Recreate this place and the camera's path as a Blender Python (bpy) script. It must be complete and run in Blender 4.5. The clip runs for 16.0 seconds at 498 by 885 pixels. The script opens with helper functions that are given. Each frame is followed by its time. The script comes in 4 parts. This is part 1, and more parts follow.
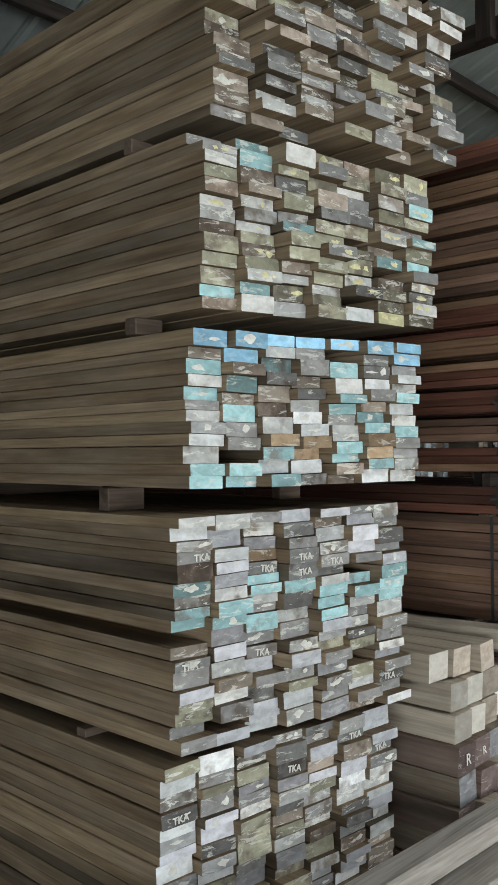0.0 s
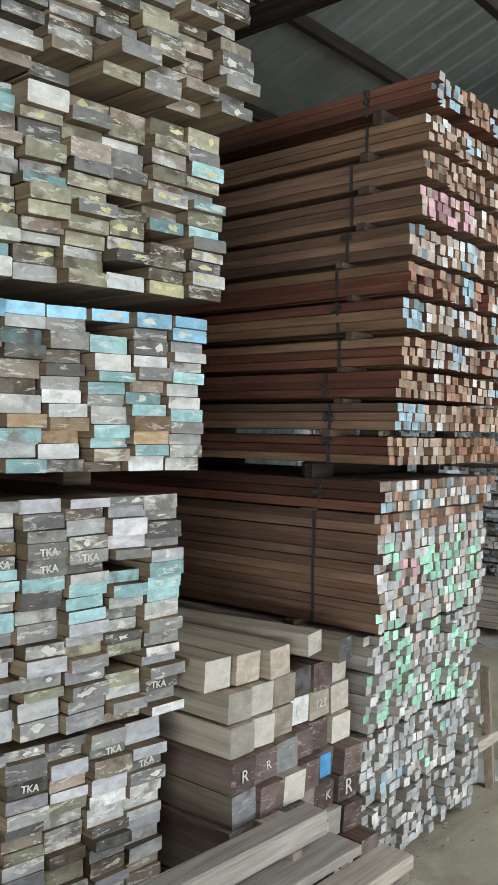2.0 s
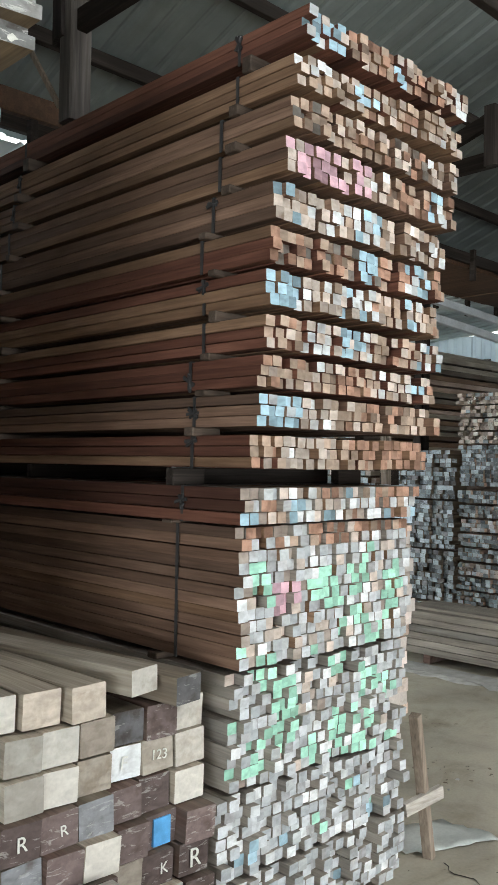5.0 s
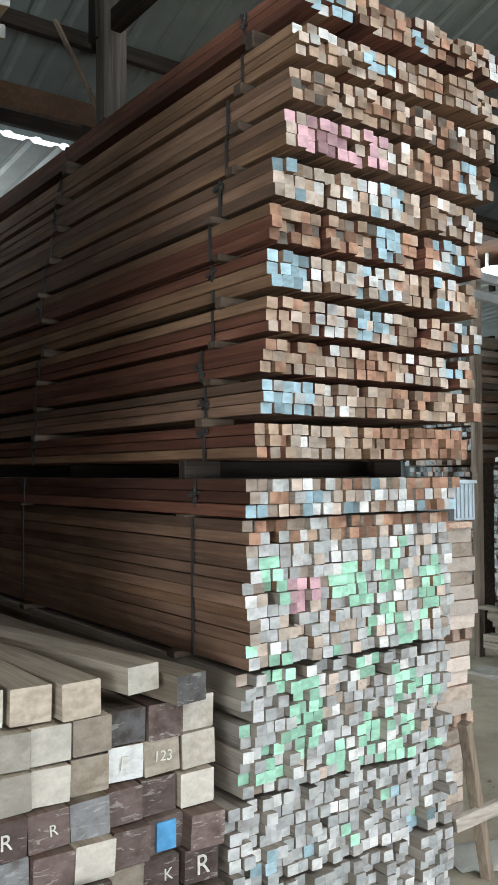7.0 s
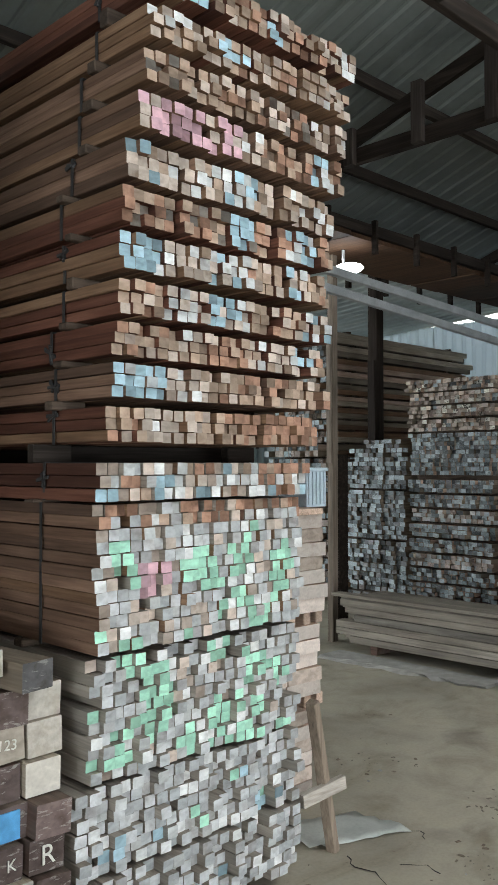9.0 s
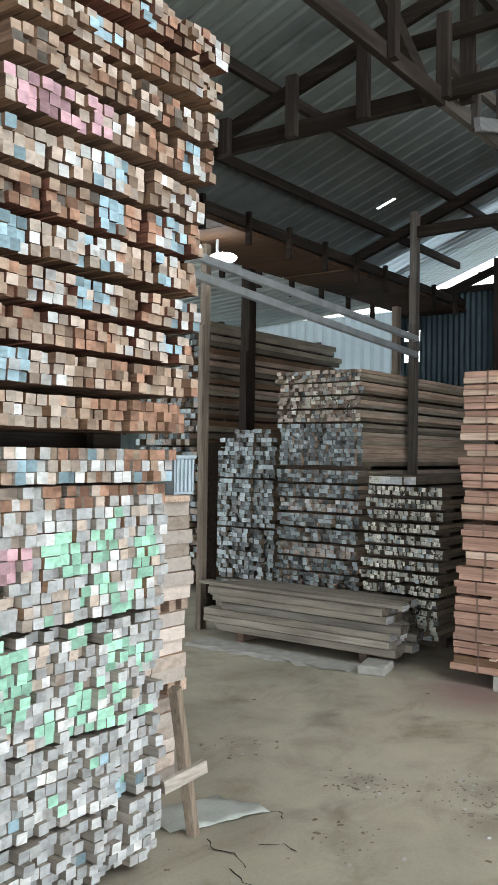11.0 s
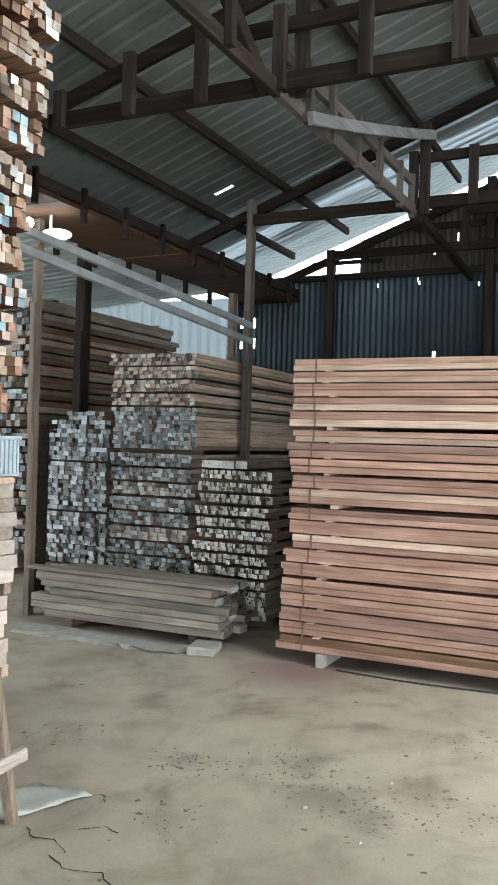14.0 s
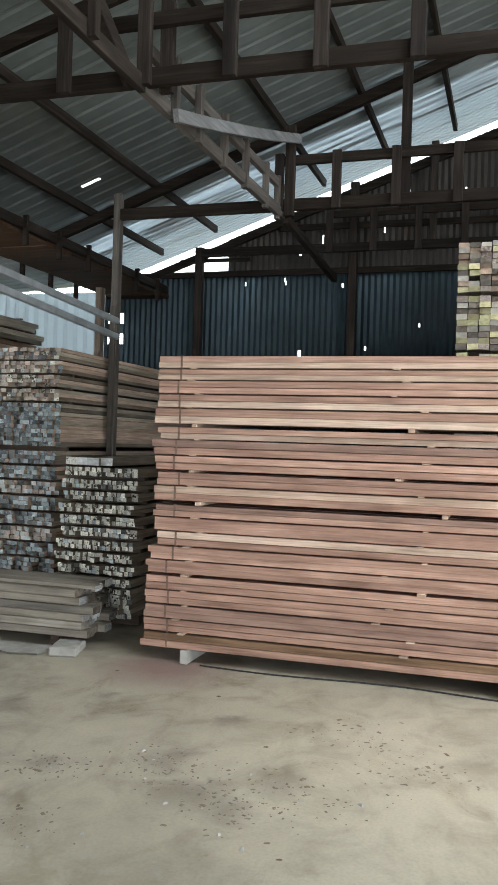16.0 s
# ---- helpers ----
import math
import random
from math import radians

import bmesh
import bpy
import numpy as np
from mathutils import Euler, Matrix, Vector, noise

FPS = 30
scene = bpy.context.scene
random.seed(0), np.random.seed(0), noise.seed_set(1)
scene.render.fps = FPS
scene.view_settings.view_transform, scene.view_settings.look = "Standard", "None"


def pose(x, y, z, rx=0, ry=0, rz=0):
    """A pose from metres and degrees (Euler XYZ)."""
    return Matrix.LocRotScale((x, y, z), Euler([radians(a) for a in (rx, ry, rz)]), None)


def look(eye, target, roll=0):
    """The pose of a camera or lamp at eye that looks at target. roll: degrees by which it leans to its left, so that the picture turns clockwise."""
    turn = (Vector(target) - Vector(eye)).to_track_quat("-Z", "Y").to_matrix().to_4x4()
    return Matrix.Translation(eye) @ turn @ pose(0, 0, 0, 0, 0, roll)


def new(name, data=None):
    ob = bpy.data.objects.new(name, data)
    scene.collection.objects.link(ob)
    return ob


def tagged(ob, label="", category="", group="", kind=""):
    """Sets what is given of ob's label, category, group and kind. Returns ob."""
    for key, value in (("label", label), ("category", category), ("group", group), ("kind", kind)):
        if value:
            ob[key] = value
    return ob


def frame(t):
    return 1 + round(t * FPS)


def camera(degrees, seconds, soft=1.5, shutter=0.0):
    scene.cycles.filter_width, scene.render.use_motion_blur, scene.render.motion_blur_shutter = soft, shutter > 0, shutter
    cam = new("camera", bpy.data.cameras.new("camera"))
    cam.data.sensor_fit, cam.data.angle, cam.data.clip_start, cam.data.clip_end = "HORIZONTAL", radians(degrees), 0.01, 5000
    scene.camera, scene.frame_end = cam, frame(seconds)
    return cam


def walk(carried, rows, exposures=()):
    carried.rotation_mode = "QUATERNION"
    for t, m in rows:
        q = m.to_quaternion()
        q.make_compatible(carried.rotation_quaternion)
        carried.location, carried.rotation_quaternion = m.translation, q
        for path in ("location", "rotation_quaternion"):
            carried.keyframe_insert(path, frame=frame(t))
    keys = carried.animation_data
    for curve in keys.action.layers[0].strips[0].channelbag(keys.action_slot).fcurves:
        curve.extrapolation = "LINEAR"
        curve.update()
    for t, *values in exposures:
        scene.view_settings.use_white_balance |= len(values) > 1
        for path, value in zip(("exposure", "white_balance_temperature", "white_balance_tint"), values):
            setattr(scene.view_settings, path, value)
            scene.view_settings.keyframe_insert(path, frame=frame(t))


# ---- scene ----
LENS = 32.4
cam = camera(LENS, 16.0, soft=0.65)
PATH = [
    (0, (0.019, -0.07, 1.813), (1.468, 1.308, 1.829), -0.7),
    (0.5, (0.217, -0.117, 1.785), (1.688, 1.238, 1.804), -0.4),
    (1, (0.367, -0.109, 1.797), (1.882, 1.197, 1.797), -0.4),
    (1.5, (0.53, -0.21, 1.814), (2.046, 1.094, 1.796), -0.2),
    (2, (0.676, -0.325, 1.825), (2.193, 0.978, 1.797), 1.0),
    (2.5, (0.813, -0.347, 1.814), (2.344, 0.94, 1.786), 1.0),
    (3, (0.984, -0.354, 1.812), (2.535, 0.909, 1.791), 1.5),
    (3.5, (1.15, -0.414, 1.797), (2.696, 0.855, 1.779), 0.6),
    (6, (1.891, -0.662, 1.685), (3.134, 0.904, 1.739), 1.4),
    (6.5, (1.977, -0.712, 1.699), (3.165, 0.897, 1.737), 0.6),
    (7, (2.015, -0.726, 1.652), (3.184, 0.895, 1.72), -0.3),
    (7.5, (2.016, -0.713, 1.643), (3.183, 0.91, 1.716), -0.4),
    (8, (2.037, -0.728, 1.618), (3.271, 0.845, 1.692), -0.4),
    (8.5, (2.043, -0.739, 1.619), (3.382, 0.746, 1.678), -0.4),
    (9, (2.044, -0.754, 1.621), (3.454, 0.663, 1.673), -0.1),
    (11.5, (2.06, -0.782, 1.612), (3.705, 0.356, 1.64), 0.9),
    (12, (2.057, -0.792, 1.612), (3.741, 0.286, 1.643), 1.1),
    (12.5, (2.059, -0.799, 1.611), (3.776, 0.227, 1.64), 1.4),
    (13, (2.069, -0.803, 1.609), (3.811, 0.18, 1.629), 1.5),
    (13.5, (2.072, -0.804, 1.608), (3.837, 0.137, 1.618), 1.5),
    (14, (2.077, -0.814, 1.606), (3.876, 0.06, 1.606), 1.6),
    (14.5, (2.076, -0.825, 1.605), (3.909, -0.025, 1.599), 1.6),
    (15, (2.072, -0.837, 1.608), (3.935, -0.11, 1.602), 1.7),
    (15.5, (2.068, -0.85, 1.616), (3.957, -0.192, 1.612), 1.7),
    (16, (2.074, -0.862, 1.613), (3.983, -0.267, 1.613), 1.8),
]
walk(cam, [(t, look(eye, aim, roll)) for t, eye, aim, roll in PATH],
     exposures=[(0.0, -0.1), (1.5, -0.08), (2.5, 0.15), (3.5, 0.25), (7.0, 0.18), (9.0, -0.1), (11.5, 0.34), (13.0, 0.44), (14.5, 0.5), (16.0, 0.36)])

# ---- light: daylight from the open doorways behind the walk, added north and overhead lamps, one lamp under the eave ----
world = bpy.data.worlds.new("world")
scene.world = world
world.use_nodes = True
wn = world.node_tree
sky = wn.nodes.new("ShaderNodeTexSky")
sky.sky_type, sky.sun_disc = "NISHITA", False
sky.sun_elevation, sky.sun_rotation = radians(52), radians(205)
wn.links.new(sky.outputs[0], wn.nodes["Background"].inputs[0])
wn.nodes["Background"].inputs[1].default_value = 0.15
sky.dust_density, sky.air_density = 4.0, 0.8
sun = new("sun", bpy.data.lights.new("sun", "SUN"))
sun.data.energy, sun.data.angle, sun.data.color = 1.0, radians(12), (1.0, 0.96, 0.9)
sun.matrix_world = look((-8, -16, 28), (0, 0, 0))


def daylight_lamp(eye, aim, width, height, watts, color):
    lamp = new("added_daylight", bpy.data.lights.new("added_daylight", "AREA"))
    lamp.data.shape, lamp.data.size, lamp.data.size_y = "RECTANGLE", width, height
    lamp.data.energy, lamp.data.color = watts, color
    lamp.matrix_world = look(eye, aim)
    return lamp


daylight_lamp((-6.0, -4.0, 0.9), (4, -2.6, 0.6), 6.0, 1.7, 520, (0.86, 0.94, 1.0))
daylight_lamp((3.2, -9.4, 1.15), (3.6, 2, 0.8), 8.0, 2.1, 520, (0.88, 0.95, 1.0))
# added lamp in an unseen north opening under the lean-to, to brighten the far lumber
daylight_lamp((3.6, 9.0, 1.8), (9.0, 4.2, 1.6), 4.4, 2.8, 330, (0.88, 0.95, 1.0))
# added overhead lamps below the south slope and one below the north, to brighten the floor
for x in (2.4, 4.9, 7.0):
    daylight_lamp((x, -5.2, 5.62), (x + 0.2, -3.6, 0.0), 1.3, 3.4, 112, (0.88, 0.95, 1.0))
# this added lamp has no opening above it
daylight_lamp((5.2, -1.7, 5.95), (7.2, 0.6, 0.0), 1.2, 1.8, 100, (0.88, 0.95, 1.0))


def part(name, bm, material, parent=None, label=""):
    me = bm if isinstance(bm, bpy.types.Mesh) else bpy.data.meshes.new(name)
    if me is not bm:
        bm.normal_update()
        bm.to_mesh(me)
        bm.free()
        for m in (material if isinstance(material, (list, tuple)) else [material]):
            me.materials.append(m)
    ob = new(name, me)
    ob.parent = parent
    if label:
        tagged(ob, label)
    return ob


def add_box(bm, lo, hi, m=None, mat=0):
    """A box between two corners, moved by m."""
    vs = []
    for z in (lo[2], hi[2]):
        for x, y in ((lo[0], lo[1]), (hi[0], lo[1]), (hi[0], hi[1]), (lo[0], hi[1])):
            v = Vector((x, y, z))
            vs.append(bm.verts.new(m @ v if m else v))
    for f in ((3, 2, 1, 0), (4, 5, 6, 7), (0, 1, 5, 4), (1, 2, 6, 5), (2, 3, 7, 6), (3, 0, 4, 7)):
        bm.faces.new([vs[i] for i in f]).material_index = mat


def box(name, lo, hi, material, parent=None, label="", bevel=0.0, m=None):
    bm = bmesh.new()
    add_box(bm, lo, hi, m)
    if bevel:
        bmesh.ops.bevel(bm, geom=bm.edges[:], offset=bevel, segments=1, affect="EDGES")
    return part(name, bm, material, parent, label)


# ---- materials ----
def nodes_of(name, rough=0.8, metal=0.0, spec=0.3):
    m = bpy.data.materials.new(name)
    m.use_nodes = True
    t = m.node_tree
    b = t.nodes["Principled BSDF"]
    b.inputs["Roughness"].default_value, b.inputs["Metallic"].default_value = rough, metal
    b.inputs["Specular IOR Level"].default_value = spec
    return m, t, b


def node(t, kind, links=(), **values):
    n = t.nodes.new(kind)
    for key, v in values.items():
        if key.startswith("i_"):
            n.inputs[int(key[2:]) if key[2:].isdigit() else key[2:].replace("_", " ")].default_value = v
        elif key == "blend":
            n.blend_type = v
        elif key == "data":
            n.data_type = v
        elif key == "operation":
            n.operation = v
        elif key == "feature":
            n.feature = v
    for socket, source in links:
        t.links.new(source, n.inputs[socket])
    return n


def ramp(t, source, stops):
    n = t.nodes.new("ShaderNodeValToRGB")
    while len(n.color_ramp.elements) < len(stops):
        n.color_ramp.elements.new(0.5)
    for e, (p, c) in zip(n.color_ramp.elements, stops):
        e.position, e.color = p, (*c, 1) if len(c) == 3 else c
    t.links.new(source, n.inputs[0])
    return n


def mix(t, fac, a, b, blend="MIX"):
    n = t.nodes.new("ShaderNodeMix")
    n.data_type, n.blend_type = "RGBA", blend
    for i, v in ((0, fac), (6, a), (7, b)):
        if isinstance(v, (int, float)):
            n.inputs[i].default_value = v
        elif isinstance(v, tuple):
            n.inputs[i].default_value = (*v, 1)
        else:
            t.links.new(v, n.inputs[i])
    return n.outputs[2]


def coords(t, scale, seeded=True):
    """Object coordinates, shifted for each piece so that no two show the same figure."""
    tc = node(t, "ShaderNodeTexCoord")
    out = tc.outputs["Object"]
    if seeded:
        info = node(t, "ShaderNodeObjectInfo")
        k = node(t, "ShaderNodeMath", [(0, info.outputs["Random"])], operation="MULTIPLY", i_1=61.0)
        out = node(t, "ShaderNodeVectorMath", [(0, out), (1, k.outputs[0])], operation="ADD").outputs[0]
    return node(t, "ShaderNodeMapping", [(0, out)], i_Scale=scale).outputs[0]


def darker(c, k):
    return tuple(v * k for v in c)


def wood(name, c, c2, vary=0.35, rough=0.75, along=1, dust=0.0, spec=0.2):
    """Sawn timber: streaks along the grain, a tint for each piece, saw marks across, some dust."""
    m, t, b = nodes_of(name, rough, spec=spec)
    s = [9.0, 9.0, 9.0]
    s[along] = 0.5
    grain = node(t, "ShaderNodeTexNoise", [(0, coords(t, tuple(s)))], i_Scale=3.0, i_Detail=8.0, i_Roughness=0.65)
    s2 = [60.0, 60.0, 60.0]
    s2[along] = 2.0
    fine = node(t, "ShaderNodeTexNoise", [(0, coords(t, tuple(s2)))], i_Scale=2.0, i_Detail=4.0)
    blot = node(t, "ShaderNodeTexNoise", [(0, coords(t, (1.5, 1.5, 1.5)))], i_Scale=1.3, i_Detail=4.0)
    col = ramp(t, grain.outputs[0], [(0.3, darker(c, 0.62)), (0.5, c), (0.72, c2)]).outputs[0]
    col = mix(t, 0.45, col, ramp(t, fine.outputs[0], [(0.3, (0.35, 0.32, 0.3)), (0.65, (1, 1, 1))]).outputs[0], "MULTIPLY")
    info = node(t, "ShaderNodeObjectInfo")
    tint = ramp(t, info.outputs["Random"], [(0.0, (1 - vary,) * 3), (0.35, (0.95, 0.9, 0.85)), (0.7, (1.05, 1.0, 0.95)), (1.0, (1 + vary, 1 + vary * 0.9, 1 + vary * 0.75))])
    col = mix(t, 1.0, col, tint.outputs[0], "MULTIPLY")
    col = mix(t, 0.55, col, ramp(t, blot.outputs[0], [(0.35, (0.62, 0.6, 0.58)), (0.6, (1.05, 1.05, 1.05))]).outputs[0], "MULTIPLY")
    if dust:
        nz = node(t, "ShaderNodeTexNoise", [(0, coords(t, (4, 1, 4)))], i_Scale=2.0, i_Detail=5.0)
        f = ramp(t, nz.outputs[0], [(0.4, (0, 0, 0)), (0.7, (dust,) * 3)]).outputs[0]
        col = mix(t, f, col, (0.42, 0.38, 0.31))
    t.links.new(col, b.inputs["Base Color"])
    bump = node(t, "ShaderNodeBump", [("Height", fine.outputs[0])], i_Strength=0.25, i_Distance=0.004)
    t.links.new(bump.outputs[0], b.inputs["Normal"])
    return m


def end_paint(name, paint, under, cover=0.5, chalk=0.0, even=0.0, low=0.42, grain_size=17.0, mottle=0.22):
    """A sawn end: end grain with worn, blotched paint over it, and scrawled chalk marks."""
    m, t, b = nodes_of(name, 0.85, spec=0.2)
    co = coords(t, (1, 1, 1))
    big = node(t, "ShaderNodeTexNoise", [(0, co)], i_Scale=grain_size, i_Detail=4.0, i_Roughness=0.5)
    fine = node(t, "ShaderNodeTexNoise", [(0, co)], i_Scale=90.0, i_Detail=5.0)
    info = node(t, "ShaderNodeObjectInfo")
    shift = node(t, "ShaderNodeMath", [(0, info.outputs["Random"])], operation="MULTIPLY_ADD", i_1=0.3 + 0.3 * even, i_2=cover - 0.65 + 0.35 * even)
    f = node(t, "ShaderNodeMath", [(0, big.outputs[0]), (2, shift.outputs[0])], operation="MULTIPLY_ADD", i_1=1.0 - even)
    fac = ramp(t, f.outputs[0], [(0.36, (0, 0, 0)), (0.5, (1, 1, 1))]).outputs[0]
    grain = ramp(t, fine.outputs[0], [(0.3, darker(under, 0.86)), (0.65, under)]).outputs[0]
    worn = ramp(t, fine.outputs[0], [(0.3, darker(paint, 0.9)), (0.6, paint)]).outputs[0]
    col = mix(t, fac, grain, worn)
    ran = node(t, "ShaderNodeMath", [(0, info.outputs["Random"])], operation="MULTIPLY", i_1=17.31)
    ran = node(t, "ShaderNodeMath", [(0, ran.outputs[0])], operation="FRACT")
    tint = ramp(t, ran.outputs[0], [(0.0, (low, low * 0.96, low * 0.93)), (0.35, (0.76, 0.78, 0.77)), (0.75, (1.06, 1.06, 1.05)), (1.0, (1.22, 1.21, 1.19))])
    col = mix(t, 1.0, col, tint.outputs[0], "MULTIPLY")
    smear = node(t, "ShaderNodeTexNoise", [(0, coords(t, (1.0, 1.0, 1.7)))], i_Scale=grain_size * 1.1, i_Detail=3.0, i_Roughness=0.5, i_Distortion=0.5)
    col = mix(t, 1.0, col, ramp(t, smear.outputs[0], [(0.36, (1 - mottle, 1 - mottle * 1.04, 1 - mottle * 1.08)), (0.55, (1, 1, 1)), (0.7, (1.12, 1.12, 1.12))]).outputs[0], "MULTIPLY")
    if chalk:
        marks = node(t, "ShaderNodeTexNoise", [(0, coords(t, (13, 13, 46)))], i_Scale=1.0, i_Detail=6.0, i_Roughness=0.7, i_Distortion=0.7)
        cf = ramp(t, marks.outputs[0], [(0.56, (0, 0, 0)), (0.6, (chalk,) * 3)]).outputs[0]
        col = mix(t, cf, col, (0.68, 0.67, 0.6))
    t.links.new(col, b.inputs["Base Color"])
    bump = node(t, "ShaderNodeBump", [("Height", fine.outputs[0])], i_Strength=0.35, i_Distance=0.003)
    t.links.new(bump.outputs[0], b.inputs["Normal"])
    return m


def plain(name, c, rough=0.7, metal=0.0, var=0.3, scale=6.0, bump=0.1, spec=0.3):
    m, t, b = nodes_of(name, rough, metal, spec)
    a = node(t, "ShaderNodeTexNoise", [(0, coords(t, (1, 1, 1), False))], i_Scale=scale, i_Detail=6.0)
    f = node(t, "ShaderNodeTexNoise", [(0, coords(t, (1, 1, 1), False))], i_Scale=scale * 14, i_Detail=3.0)
    col = ramp(t, a.outputs[0], [(0.3, darker(c, 1 - var)), (0.7, darker(c, 1 + var * 0.6))]).outputs[0]
    col = mix(t, 0.3, col, ramp(t, f.outputs[0], [(0.3, (0.6, 0.6, 0.6)), (0.6, (1, 1, 1))]).outputs[0], "MULTIPLY")
    t.links.new(col, b.inputs["Base Color"])
    if bump:
        n = node(t, "ShaderNodeBump", [("Height", f.outputs[0])], i_Strength=bump, i_Distance=0.003)
        t.links.new(n.outputs[0], b.inputs["Normal"])
    return m


STAINS = [
    # x, y, radius, how dark
    (6.56, 1.95, 0.17, 0.55), (6.93, 1.54, 0.11, 0.5), (6.78, 0.69, 0.14, 0.6), (5.85, 1.33, 0.13, 0.45), (6.10, 0.78, 0.2, 0.5), (5.74, 0.53, 0.22, 0.5),
    (5.61, 0.26, 0.2, 0.45), (5.34, 1.30, 0.12, 0.35), (6.05, 0.15, 0.22, 0.45), (5.0, 0.35, 0.4, 0.3), (6.6, -0.7, 0.2, 0.4), (5.1, 1.5, 0.3, 0.35), (7.3, 2.9, 0.45, 0.3), (6.2, 2.6, 0.5, 0.25),
]


def ground_material():
    """Trodden concrete under sawdust and dry dirt, with dark trodden spots and a reddish patch of sawdust."""
    m, t, b = nodes_of("dusty_floor", 0.9, spec=0.18)
    co = coords(t, (1, 1, 1), False)
    big = node(t, "ShaderNodeTexNoise", [(0, co)], i_Scale=0.55, i_Detail=5.0, i_Roughness=0.55, i_Distortion=0.6)
    mid = node(t, "ShaderNodeTexNoise", [(0, co)], i_Scale=3.2, i_Detail=7.0, i_Roughness=0.6, i_Distortion=0.5)
    fine = node(t, "ShaderNodeTexNoise", [(0, co)], i_Scale=60.0, i_Detail=4.0)
    wear = node(t, "ShaderNodeTexNoise", [(0, coords(t, (1.0, 1.5, 1), False))], i_Scale=1.5, i_Detail=8.0, i_Roughness=0.7, i_Distortion=1.2)
    col = ramp(t, big.outputs[0], [(0.32, (0.325, 0.298, 0.238)), (0.5, (0.40, 0.366, 0.29)), (0.68, (0.46, 0.425, 0.34))]).outputs[0]
    col = mix(t, 0.75, col, ramp(t, mid.outputs[0], [(0.3, (0.7, 0.68, 0.64)), (0.5, (1, 1, 1)), (0.75, (1.1, 1.08, 1.04))]).outputs[0], "MULTIPLY")
    col = mix(t, 0.7, col, ramp(t, wear.outputs[0], [(0.3, (0.62, 0.6, 0.57)), (0.4, (0.86, 0.84, 0.81)), (0.52, (1, 1, 1)), (0.7, (1.07, 1.06, 1.04))]).outputs[0], "MULTIPLY")
    blur = node(t, "ShaderNodeVectorMath", [(0, mid.outputs["Color"])], operation="MULTIPLY", i_1=(0.5, 0.5, 0.0))
    at = node(t, "ShaderNodeVectorMath", [(0, co), (1, blur.outputs[0])], operation="ADD").outputs[0]
    for x, y, radius, dark in STAINS + [(7.72, 1.45, 0.62, -1.0)]:
        gap = node(t, "ShaderNodeVectorMath", [(0, at)], operation="DISTANCE", i_1=(x + 0.25, y + 0.25, 0.0))
        f = node(t, "ShaderNodeMapRange", [(0, gap.outputs["Value"])], i_1=radius * 0.25, i_2=radius, i_3=abs(dark), i_4=0.0).outputs[0]
        col = mix(t, f, col, (0.17, 0.15, 0.125) if dark > 0 else (0.27, 0.19, 0.165))
    crumbs = node(t, "ShaderNodeTexVoronoi", [(0, co)], i_Scale=36.0)
    where = ramp(t, wear.outputs[0], [(0.34, (0.7, 0.7, 0.7)), (0.42, (0, 0, 0))]).outputs[0]
    dots = ramp(t, crumbs.outputs["Distance"], [(0.12, (0.5, 0.46, 0.4)), (0.3, (1, 1, 1))]).outputs[0]
    col = mix(t, where, col, mix(t, 1.0, col, dots, "MULTIPLY"))
    col = mix(t, 0.22, col, ramp(t, fine.outputs[0], [(0.3, (0.65, 0.65, 0.65)), (0.6, (1.05, 1.05, 1.05))]).outputs[0], "MULTIPLY")
    t.links.new(col, b.inputs["Base Color"])
    h = node(t, "ShaderNodeMath", [(0, fine.outputs[0]), (2, wear.outputs[0])], operation="MULTIPLY_ADD", i_1=0.12)
    n = node(t, "ShaderNodeBump", [("Height", h.outputs[0])], i_Strength=0.5, i_Distance=0.02)
    t.links.new(n.outputs[0], b.inputs["Normal"])
    return m


def sheet_metal(name, c, rust, rough=0.4, metal=0.65):
    m, t, b = nodes_of(name, rough, metal, 0.4)
    co = coords(t, (1, 1, 1), False)
    a = node(t, "ShaderNodeTexNoise", [(0, co)], i_Scale=0.9, i_Detail=7.0, i_Roughness=0.65)
    s = node(t, "ShaderNodeTexNoise", [(0, coords(t, (5, 0.5, 0.5), False))], i_Scale=2.0, i_Detail=5.0)
    col = ramp(t, a.outputs[0], [(0.3, darker(c, 0.6)), (0.55, c), (0.75, darker(c, 1.25))]).outputs[0]
    col = mix(t, ramp(t, s.outputs[0], [(0.55, (0, 0, 0)), (0.75, (0.6, 0.6, 0.6))]).outputs[0], col, rust)
    t.links.new(col, b.inputs["Base Color"])
    r = ramp(t, a.outputs[0], [(0.3, (rough + 0.2,) * 3), (0.7, (rough - 0.08,) * 3)])
    t.links.new(r.outputs[0], b.inputs["Roughness"])
    return m


W_WEATHERED = wood("weathered_board", (0.20, 0.152, 0.098), (0.30, 0.235, 0.155), 0.6, dust=0.15)
W_RED = wood("red_brown_timber", (0.155, 0.068, 0.047), (0.235, 0.115, 0.08), 0.5)
W_TAN = wood("tan_timber", (0.25, 0.155, 0.097), (0.34, 0.225, 0.145), 0.3)
W_BROWN = wood("brown_timber", (0.215, 0.135, 0.095), (0.305, 0.2, 0.145), 0.4)
W_PINK = wood("pink_sawn_board", (0.44, 0.28, 0.222), (0.56, 0.385, 0.31), 0.3)
W_PALE = wood("pale_sawn_board", (0.60, 0.46, 0.37), (0.68, 0.55, 0.45), 0.2)
W_GREY = wood("grey_brown_board", (0.20, 0.165, 0.125), (0.28, 0.24, 0.19), 0.3, dust=0.3)
